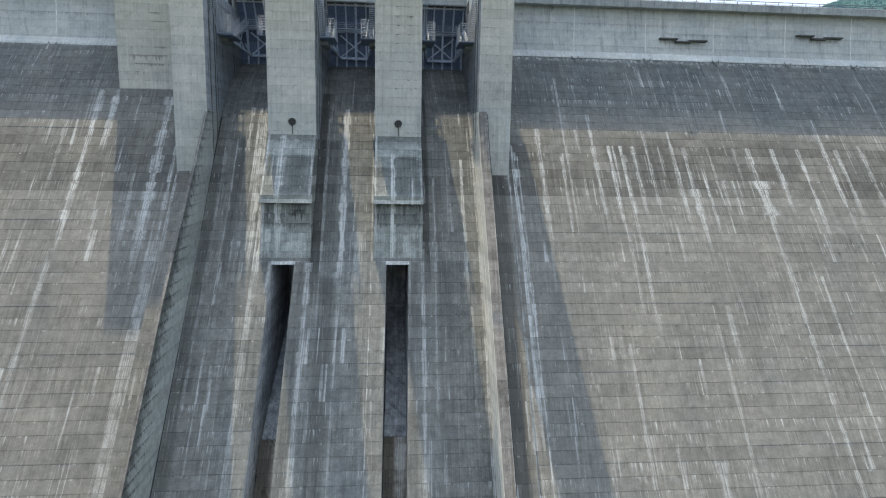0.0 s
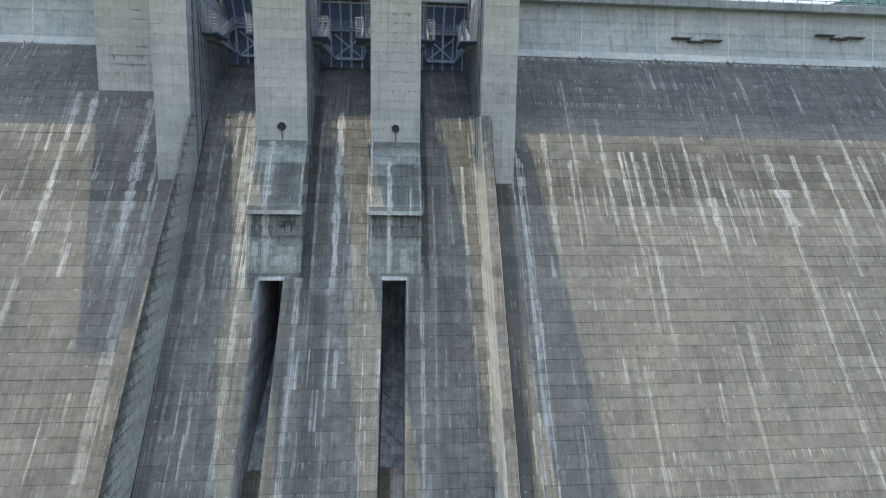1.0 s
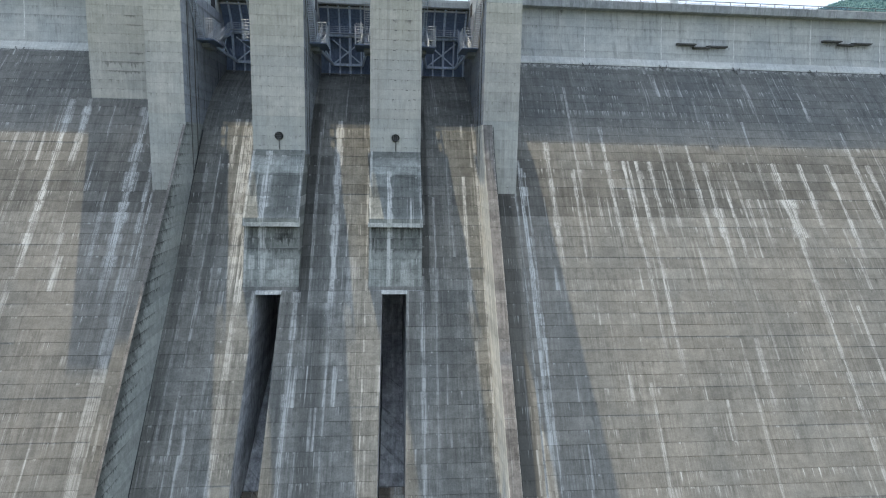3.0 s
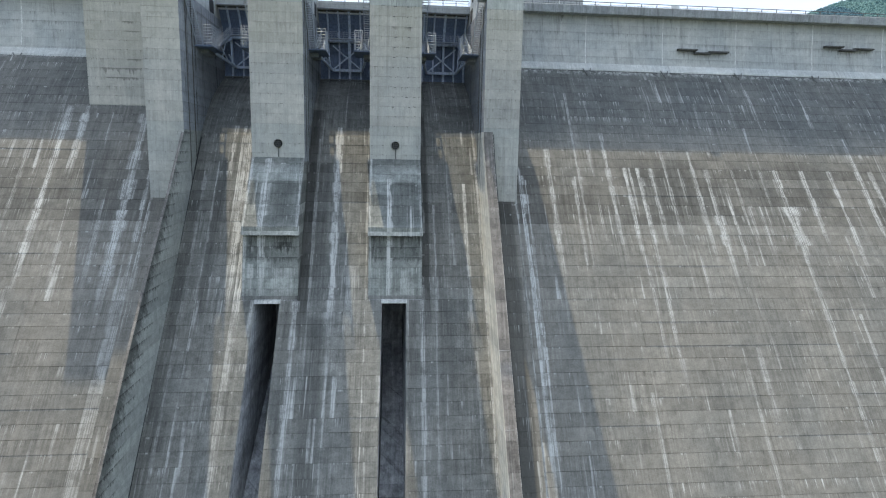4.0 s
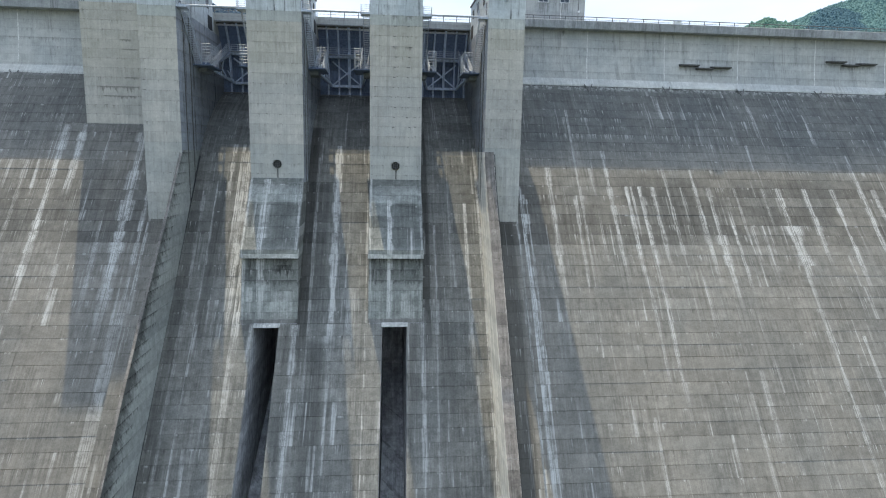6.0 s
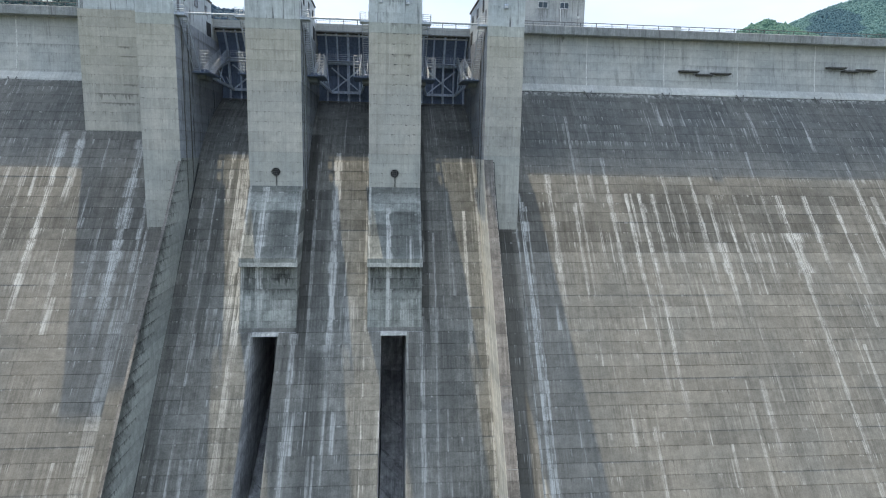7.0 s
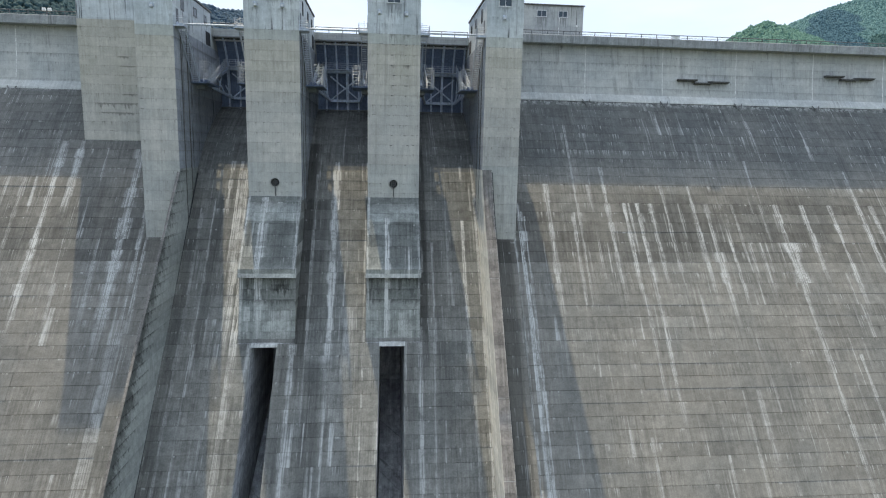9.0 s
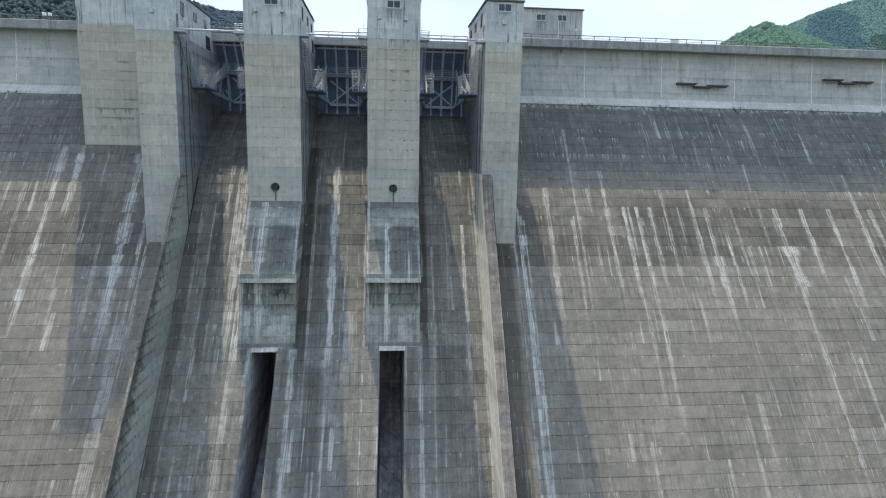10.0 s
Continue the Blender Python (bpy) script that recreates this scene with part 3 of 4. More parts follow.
# ---- ground, water and hills ----
def grassy(name, a, b, scale, relief=0.3, shade_and_stands=()):
    n = Nodes(name)
    x, y, z = n.xyz()
    v = n.vec(x, y, z)
    c = n.mix(n.ramp(n.noise(v, scale, 6.0, 0.7), 0.3, 0.7), a, b)
    for cx, cz, rx, rz, dark in shade_and_stands:
        # a darker patch: ravine shade painted on the wood, and one conifer stand
        rag = n.math("MULTIPLY", n.math("SUBTRACT", n.noise(v, 0.05, 4.0, 0.6), 0.5), 0.9)
        u, w = n.math("DIVIDE", n.math("SUBTRACT", x, cx), rx), n.math("DIVIDE", n.math("SUBTRACT", z, cz), rz)
        far = n.math("ADD", n.math("ADD", n.math("MULTIPLY", u, u), n.math("MULTIPLY", w, w)), rag)
        c = n.mix(n.ramp(far, 1.1, 0.85), c, dark)
    n.bump(n.noise(v, scale * 4, 6.0, 0.7), 0.9, relief)
    return n.done(c, 0.95)


M_GRASS = grassy("valley_grass", (0.05, 0.07, 0.025), (0.09, 0.10, 0.05), 0.05)
# haze is tinted into these leaf colours, bluest on the far hills
M_WOOD_NEAR = grassy("near_forest_leaves", (0.058, 0.138, 0.115), (0.100, 0.200, 0.168), 0.35, 1.2)
# first three patches paint a ravine's shade, the last is dark conifers
M_WOOD_FAR = grassy("far_hazy_forest_leaves", (0.065, 0.140, 0.150), (0.100, 0.195, 0.200), 0.12, 2.0, [(652, 213, 19, 15, (0.045, 0.105, 0.140)), (634, 197, 21, 20, (0.045, 0.105, 0.140)), (614, 175, 20, 24, (0.045, 0.105, 0.140)), (668, 152, 40, 24, (0.035, 0.088, 0.088))])
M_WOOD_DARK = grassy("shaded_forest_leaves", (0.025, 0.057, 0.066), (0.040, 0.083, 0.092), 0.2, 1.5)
M_WOOD_HAZE = grassy("far_haze_blue_leaves", (0.024, 0.055, 0.092), (0.038, 0.078, 0.122), 0.12, 2.0)
M_WATER = plain("reservoir_water", (0.03, 0.07, 0.06), 0.08, 0.0, 0.1, 0.05)

bm = B()
bmesh.ops.create_grid(bm, x_segments=2, y_segments=2, size=4000, matrix=Matrix.Translation((0, 0, -72)))
solid("ground", bm, M_GRASS, "grassy valley floor below the dam", "ground", "structure")
bm = B()
box(bm, -320, 330, 31.0, 420, 18.0, 20.0)
solid("water", bm, M_WATER, "still green reservoir water behind the dam", "water", "structure")


def hill(name, ridge, back, foot, mat, clumps, size, label, seed):
    """A wooded ridge: a slope up to a crest line given as (x, y, z), overgrown with tree crowns."""
    bm = B()
    n = len(ridge)
    cols = []
    for i in range(0, (n - 1) * 8 + 1):
        k, f = divmod(i, 8)
        p = Vector(ridge[min(k, n - 1)]).lerp(Vector(ridge[min(k + 1, n - 1)]), f / 8)
        col = []
        for j in range(9):
            s = j / 8
            q = Vector((p.x, p.y - back * (1 - s), foot + (p.z - foot) * s ** 0.8))
            q += Vector((0, 0, (noise.noise(q * 0.02) * 6 if 0 < j < 8 else 0)))
            col.append(bm.verts.new(q))
        cols.append(col)
    for c0, c1 in zip(cols, cols[1:]):
        for j in range(8):
            bm.faces.new((c0[j], c1[j], c1[j + 1], c0[j + 1]))
    top = thing(name, (ridge[0][0], ridge[0][1] - back, foot), label, "hill", kind="structure")
    part("slope", bm, mat, top)
    ball = B()
    bmesh.ops.create_icosphere(ball, subdivisions=2 if size > 2.05 else 1, radius=1.0)
    ball.verts.ensure_lookup_table()
    base = np.array([v.co for v in ball.verts])
    tris = np.array([[v.index for v in f.verts] for f in ball.faces])
    ball.free()
    gen = np.random.default_rng(seed)
    vs, fs = [], []
    for i in range(clumps):
        p = cols_at(ridge, back, foot, gen.random() * (n - 1), gen.random() ** 0.6)
        r = size * (0.55 + 0.8 * gen.random())
        lumpy = base * (1 + 0.22 * gen.standard_normal((len(base), 1))) * (r, r, r * (1.0 + 0.6 * gen.random()))
        vs.append(lumpy + np.array((p.x, p.y, p.z + r * 0.4)) - np.array(ORIGIN[top.name]))
        fs.append(tris + i * len(base))
    me = bpy.data.meshes.new("tree_crowns")
    me.from_pydata(np.concatenate(vs).tolist(), [], np.concatenate(fs).tolist())
    me.shade_smooth()
    me.materials.append(mat)
    ob = new("tree_crowns", me)
    ob.parent = top
    tagged(ob, "dense tree crowns covering the hill", kind="stuff")
    return top


def cols_at(ridge, back, foot, u, s):
    k = min(int(u), len(ridge) - 2)
    p = Vector(ridge[k]).lerp(Vector(ridge[k + 1]), u - k)
    return Vector((p.x, p.y - back * (1 - s), foot + (p.z - foot) * s ** 0.8))


# ---- the downstream face in pours ----
def panel_mesh(name, w, h, mat):
    """One pour's face: chamfered edges all round, 15 cm deep."""
    g, c = 0.006, 0.014
    me = bpy.data.meshes.new(name)
    front = [(g + c, 0, g + c), (w - g - c, 0, g + c), (w - g - c, 0, h - g - c), (g + c, 0, h - g - c)]
    rim = [(g, c, g), (w - g, c, g), (w - g, c, h - g), (g, c, h - g)]
    deep = [(x, 0.15, z) for x, _, z in rim]
    faces = [(0, 1, 2, 3)]
    for i in range(4):
        j = (i + 1) % 4
        faces += [(i, 4 + i, 4 + j, j)[::-1], (4 + i, 8 + i, 8 + j, 4 + j)[::-1]]
    me.from_pydata(front + rim + deep, [], faces)
    me.materials.append(mat)
    return me


PANELS = {}


def panels(parent, mat, x0, x1, k0, k1, seed=1):
    """Pours k0 to k1 of the block between two joints, each an object of its own on one mesh."""
    rnd = random.Random(seed)
    key = (round(x1 - x0, 2), mat.name)
    if key not in PANELS:
        PANELS[key] = panel_mesh("concrete_panel", x1 - x0, LIFT * NORM, mat)
    for k in range(k0, k1):
        ob = new("concrete_panel", PANELS[key])
        d = rnd.uniform(-0.025, 0.025)
        z = lift(k)
        ob.location = Vector((x0 + SKEW * min(face_y(z) + 8.0, 0.0), face_y(z) + d, z)) - ORIGIN[parent.name]
        ob.rotation_euler = (radians(LEAN), 0, 0)
        ob.parent = parent


DEEP = 0.16   # the body lies this far behind the pours' faces
K_LOW, K_TOP = -26, 15


def body_profile(top, low=-72.0):
    """Outline of the dam body under the pours, up to the given (y, z) points."""
    return [(face_y(low, DEEP), low), (face_y(lift(K_TOP), DEEP), lift(K_TOP))] + top + [(31.0, top[-1][1]), (31.0, low)]


HEAD = [(face_y(lift(K_TOP)), lift(K_TOP) + 0.01), (16.3, 13.5), (19.1, 16.78), (19.35, 16.86)]
HEAD_LEFT = HEAD[:2] + [(18.75, 16.35), (19.05, 16.41)]
right = thing("dam_wall_right", (74, -50, -72), "stained grey concrete downstream face of the dam", "dam wall", kind="structure")
part("body", prism(B(), body_profile(HEAD), 23.3, 130), M_RIGHT, right)
left = thing("dam_wall_left", (-70, -50, -72), "dark-stained concrete downstream face of the dam", "dam wall", kind="structure")
part("body", prism(B(), body_profile(HEAD_LEFT), -110, -32.3), M_LEFT, left)

# ---- crest wall, coping and road deck ----
def crest_wall(name, x0, x1, joints, label, rise=0.0):
    c = thing(name, ((x0 + x1) / 2, 25, 16.2), label, "parapet", kind="structure")
    part("wall", prism(B(), [(19.4, 16.88 + rise), (20.15, 17.75 + rise), (20.9, 22.0), (21.3, 27.2), (31.0, 27.2), (31.0, 16.25)], x0, x1), M_CREST, c)
    bm = B()
    prism(bm, [(19.08, 16.88 + rise), (19.2, 17.25 + rise), (20.08, 18.3 + rise), (20.35, 18.33 + rise), (20.35, 16.88 + rise)], x0, x1)
    part("foot_fillet", bm, M_PALE, c, "pale concrete fillet along the foot of the wall")
    part("coping", prism(B(), [(19.3, 27.1), (19.3, 28.45), (19.38, 28.55), (31.0, 28.55), (31.0, 27.15), (19.9, 27.05)], x0, x1), M_COPING, c, "overhanging weathered concrete coping, coloured as if in shade")
    for jx in joints:
        bm = B()
        for side, far in ((-1, .85), (1, .6)):
            beam(bm, (jx + side * far, 19.02, 17.2 + rise), (jx + side * .05, 18.22, 15.75 + rise), .16, .16)
        beam(bm, (jx, 18.75, 16.7 + rise), (jx, 18.2, 15.7 + rise), .3, .12)
        part("joint_seal", bm, M_SEAL, c, "dark joint seal")
        bm = B()
        prism(bm, [(20.2, 18.3), (20.87, 22.0), (21.27, 27.1), (21.45, 27.1), (21.05, 22.0), (20.4, 18.3)], jx - 0.085, jx + 0.085)
        part("joint_strip", bm, M_STRIP, c, "pale strip over the joint")
    return c


crest_wall("crest_wall_right", 23.3, 130, JOINTS_R[1:6], "plain grey concrete wall under the dam crest")
crest_wall("crest_wall_left", -110, -45.5, JOINTS_L[2:], "plain grey concrete wall under the dam crest", -0.45)


def railing(x0, x1, y, z, step=3.0, group="crest railing"):
    r = thing("railing", ((x0 + x1) / 2, y, z), "low grey steel railing along the dam crest", "railing", group)
    n = max(1, round((x1 - x0) / step))
    for i in range(n + 1):
        x = x0 + (x1 - x0) * i / n
        part("post", bar(B(), (x, y, z), (x, y, z + 0.95), 0.07), M_RAIL, r)
    for h, w in ((0.95, 0.07), (0.5, 0.03)):
        part("rail", bar(B(), (x0, y, z + h), (x1, y, z + h), w), M_RAIL, r)


railing(23.6, 125, 20.9, 28.55)
railing(-105, -45.7, 20.9, 28.55)

# ---- spillway: body with the ogee crest, cut by two outlet slots ----
OGEE = [(face_y(lift(10)), lift(10)), (10.6, 6.0), (12.2, 7.4), (14.2, 9.0), (16.6, 10.6), (19.4, 12.1), (22.3, 13.5), (24.2, 14.35), (27.5, 14.7), (31.0, 14.0)]
spill = thing("spillway", (-5, -50, -72), "streaked concrete spillway chute under three crest gates", "spillway", kind="structure")
SOF = lift(-6)
upper = [(face_y(SOF, DEEP), SOF), (face_y(lift(10), DEEP), lift(10) - 0.01)] + OGEE + [(31.0, SOF)]
part("body", prism(B(), upper, -27.3, 17.8), M_CHUTE, spill)
lower = [(face_y(-72, DEEP), -72), (face_y(SOF, DEEP), SOF), (31.0, SOF), (31.0, -72)]
for x0, x1 in ((-27.3, SLOTS[0][0]), (SLOTS[0][1], SLOTS[1][0]), (SLOTS[1][1], 17.8)):
    part("chute_block", skewed(prism(B(), lower, x0, x1)), M_SLOT, spill, "chute block, dark and wet on its sides")
for x0, x1 in SLOTS:
    floor = [(6.0, SOF), (5.0, -31.0), (-2.0, -34.6), (-10.0, -38.2), (-16.0, -41.6), (-20.3, -44.2), (-20.3, -72), (31, -72), (31, SOF)]
    part("slot_floor", skewed(prism(B(), floor, x0, x1)), M_SLOT, spill, "dark wet floor of the outlet slot")
    low = [(-20.75, -44.1), (-21.3, -44.3), (-21.3 - FB * 26, -70.5), (-20.5 - FB * 20, -70.5), (-20.25, -44.6)]
    part("slot_lip", skewed(prism(B(), low, x0 + 0.02, x1 - 0.02)), M_SLOTLOW, spill, "pale-streaked lower floor of the slot")

# ---- training walls and the low plinths beside them ----
def training_wall(x0, x1, heads, mat, top_mat, label):
    """A wall along the chute; heads: (z, how far its top juts out from the face)."""
    t = thing("training_wall", ((x0 + x1) / 2, -40, -72), label, "training wall", "training walls", "structure")

    def off(z):
        for (za, a), (zb, b) in zip(heads, heads[1:]):
            if z >= zb:
                return b + (a - b) * (min(z, za) - zb) / (za - zb)
        return heads[-1][1]
    zt = heads[0][0]
    # cut into lengths by joints
    cuts = [zt, -1.0, -5.5, -10.5, -17.0, -24.0, -32.0, -40.0, -49.0, -60.0, -72.0]
    for a, b in zip(cuts, cuts[1:]):
        g = 0.02
        zs = [a - g - (a - b - 2 * g) * i / 4 for i in range(5)]
        front = [(face_y(z, off(z)), z) for z in zs]
        part("wall_length", skewed(prism(B(), front + [(face_y(b + g, 1.0), b + g), (face_y(a - g, 1.0), a - g)], x0, x1)), mat, t)
        crown = [(y - .03, z) for y, z in front] + [(y + .05, z - .05) for y, z in reversed(front)]
        part("crown", skewed(prism(B(), crown, x0 + .03, x1 - .03)), top_mat, t, "weathered top of the wall")
    o = [(face_y(z, off(z) + .15), z - .1) for z in cuts] + [(face_y(-72, 1.2), -72.1), (face_y(zt, 1.2), zt - .1)]
    part("core", skewed(prism(B(), o, x0 + 0.06, x1 - 0.06)), mat, t)


def joint_line(x0, x1, head, offs):
    """The open joint beside a wall, its gap shadow drawn as a black strip."""
    o = [(face_y(z, w), z) for z, w in offs] + [(face_y(z, w + .35), z) for z, w in reversed(offs)]
    solid("wall_joint", skewed(prism(B(), o, x0, x1)), M_DARK, "narrow black joint along the " + head + " of the training wall", "joint", "structure", "wall joints")


HEADS_L = [(3.9, -8.5), (-1.0, -9.1), (-9.5, -9.75), (-17.0, -10.3), (-24.0, -10.6), (-72.0, -10.6)]
HEADS_R = [(4.45, -9.4), (1.0, -8.3), (-5.0, -7.5), (-72.0, -7.3)]
joint_line(-27.08, -26.80, "foot", [(3.0, -.07), (-60, -.07)])
joint_line(19.14, 19.36, "outer edge", [(4.3, -9.15), (1.0, -8.1), (-5.0, -7.3), (-62, -7.1)])
training_wall(-27.42, -27.035, HEADS_L, M_WALL_L, M_TOP, "grey concrete training wall with dark drip stains")
training_wall(17.7, 19.2, HEADS_R, M_PALEWALL, M_TOP, "bleached concrete training wall beside the chute with a weathered top")
for x0, x1, mat in ((-32.3, -27.7, M_LEFT), (19.1, 23.3, M_RIGHT)):
    o = [(face_y(-1.0, -1.05), -1.0), (face_y(-72, -1.05), -72), (face_y(-72, 0.4), -72), (face_y(-1.0, 0.4), -1.0)]
    solid("plinth", skewed(prism(B(), o, x0, x1)), mat, "dark raised concrete plinth beside the training wall", "plinth", "structure", "plinths")

# ---- piers, each a stack of pours ----
def pier(i, low):
    x0, x1, y0 = PIERS[i]
    p = thing("spillway_pier", ((x0 + x1) / 2, y0, low), "tall smooth grey concrete spillway pier with pour joints", "pier", "spillway piers", "structure")
    k = math.floor((low - Z0) / LIFT)
    z = low
    while z < 24.0:
        k += 1
        top = min(lift(k), 24.05)
        if top - z > 0.2:
            bm = B()
            box(bm, x0, x1, y0, 30.5, z + 0.005, top - 0.005, 0.010)
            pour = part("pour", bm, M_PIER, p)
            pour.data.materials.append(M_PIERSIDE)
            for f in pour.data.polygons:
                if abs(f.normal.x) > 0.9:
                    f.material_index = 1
        z = top
    part("core", box(B(), x0 + 0.06, x1 - 0.06, y0 + 0.06, 30.4, low + 0.05, 24.0), M_PIER, p)
    if i == 2:
        for kz in range(11, 24):
            for ax in (3.95, 6.02):
                w = (0.10 if kz > 18 else 0.04) + 0.14 * ((kz * 7 + int(ax)) % 5) / 4
                ax = ax + 0.25 * ((kz * 5 + int(ax)) % 4 - 1.5) / 2
                part("anchor_plate", box(B(), ax - w, ax + w, y0 - .03, y0 + .05, lift(kz) - .12, lift(kz) - .03), M_HOOD, p, "small rusty anchor plate")
    part("pier_head", box(B(), x0, x1, 19.05, 30.5, 24.04, 27.5, 0.03), M_PIER, p)
    return p


for i, low in enumerate((-6.6, -0.6, -0.6, -6.6)):
    pier(i, low)


def light_box(x, y, z):
    t = thing("wall_light", (x, y - 0.2, z), "small grey wall light with a white face", "wall light", "wall lights")
    part("housing", box(B(), x - 0.28, x + 0.28, y - 0.32, y, z, z + 0.62, 0.05), M_STEEL, t)
    part("lens", box(B(), x - 0.2, x + 0.2, y - 0.36, y - 0.322, z + 0.08, z + 0.36), M_FRAME, t, "pale lens")


def window(parent, x0, x1, y, z0, z1):
    """A sliding window with two sashes in a wall that faces the valley."""
    w = part("window", box(B(), x0, x1, y - 0.03, y + 0.05, z0, z1), M_GLASS, parent, "dark sliding window")
    bm = B()
    for a, b, c, d in ((x0 - .08, x1 + .08, z1, z1 + .08), (x0 - .15, x1 + .15, z0 - .12, z0), (x0 - .08, x0, z0, z1), (x1, x1 + .08, z0, z1), ((x0 + x1) / 2 - .04, (x0 + x1) / 2 + .04, z0, z1)):
        box(bm, a, b, y - 0.08, y + 0.03, c, d)
    part("frame", bm, M_FRAME, w)


def side_window(parent, x, s, y0, y1, z0, z1):
    w = part("window", box(B(), min(x, x + s * .03), max(x, x + s * .03), y0, y1, z0, z1), M_GLASS, parent, "dark side window")
    bm = B()
    a, b = min(x, x + s * .07), max(x, x + s * .07)
    for c, d, e, f in ((y0 - .08, y1 + .08, z1, z1 + .08), (y0 - .1, y1 + .1, z0 - .1, z0), (y0 - .08, y0, z0, z1), (y1, y1 + .08, z0, z1), ((y0 + y1) / 2 - .04, (y0 + y1) / 2 + .04, z0, z1)):
        box(bm, a, b, c, d, e, f)
    part("frame", bm, M_HOOD, w, "dark window frame")


def hoist_house(i, y_back=19.0):
    x0, x1, y0 = PIERS[i]
    h = thing("hoist_house", ((x0 + x1) / 2, y0, 24.05), "grey concrete hoist house on a spillway pier", "hoist house", "hoist houses")
    part("shell", box(B(), x0, x1, y0, y_back, 24.02, ROOF, 0.03), M_HOIST, h)
    part("roof", box(B(), x0 - 0.18, x1 + 0.18, y0 - 0.18, y_back + 0.18, ROOF, ROOF + 0.28, 0.03), M_HOOD, h, "flat roof with a dark edge")
    for s, x in ((1, x1), (-1, x0)):
        side_window(h, x, s, 9.4, 11.0, 27.4, 28.6)
        side_window(h, x, s, 15.0, 16.2, 27.4, 28.6)
        side_window(h, x, s, 3.4, 4.6, 27.0, 28.8)
        part("doorway", box(B(), min(x, x + s * .04), max(x, x + s * .04), 15.7, 18.3, 24.1, 26.3), M_DARK, h, "dark open doorway")
        bm = B()
        a, b = min(x, x + s * .06), max(x, x + s * .06)
        box(bm, a, b, 1.0, 1.9, 24.6, 26.7)
        part("door", bm, M_RAIL, h, "grey steel door")
    return h


houses = [hoist_house(i) for i in range(4)]
window(houses[1], -14.35, -12.55, 0.0, 28.25, 29.2)
window(houses[2], 3.2, 5.0, 0.0, 28.45, 29.4)
window(houses[3], 19.6, 21.4, -0.5, 28.5, 29.45)
for x, y, z in ((-15.7, 0, 27.1), (-11.9, 0, 27.1), (2.0, 0, 26.7), (5.9, 0, 26.6), (20.4, -.5, 26.5), (-29.8, -.5, 26.3)):
    light_box(x, y, z)

# the thick block beside the first pier
blk = thing("abutment_block", (-39, 11.45, 7.8), "grey concrete abutment block hanging over the dam face", "block", kind="structure")
k = math.floor((7.8 - Z0) / LIFT)
z = 7.8
while z < 26.6:
    k += 1
    top = min(lift(k), 26.7)
    if top - z > 0.2:
        part("pour", box(B(), -45.5, -32.31, 11.45, 30.5, z + 0.005, top - 0.005, 0.010), M_BLOCK, blk)
    z = top
part("core", box(B(), -45.44, -32.35, 11.51, 30.4, 7.85, 26.65), M_CREST, blk)
part("house_wall", box(B(), -45.5, -32.31, 11.45, 19.0, 26.67, ROOF + 1.9, 0.03), M_HOIST, blk, "smoother grey wall on top")
part("roof", box(B(), -45.65, -32.5, 11.3, 19.2, ROOF + 1.9, ROOF + 2.18, 0.03), M_HOOD, blk)

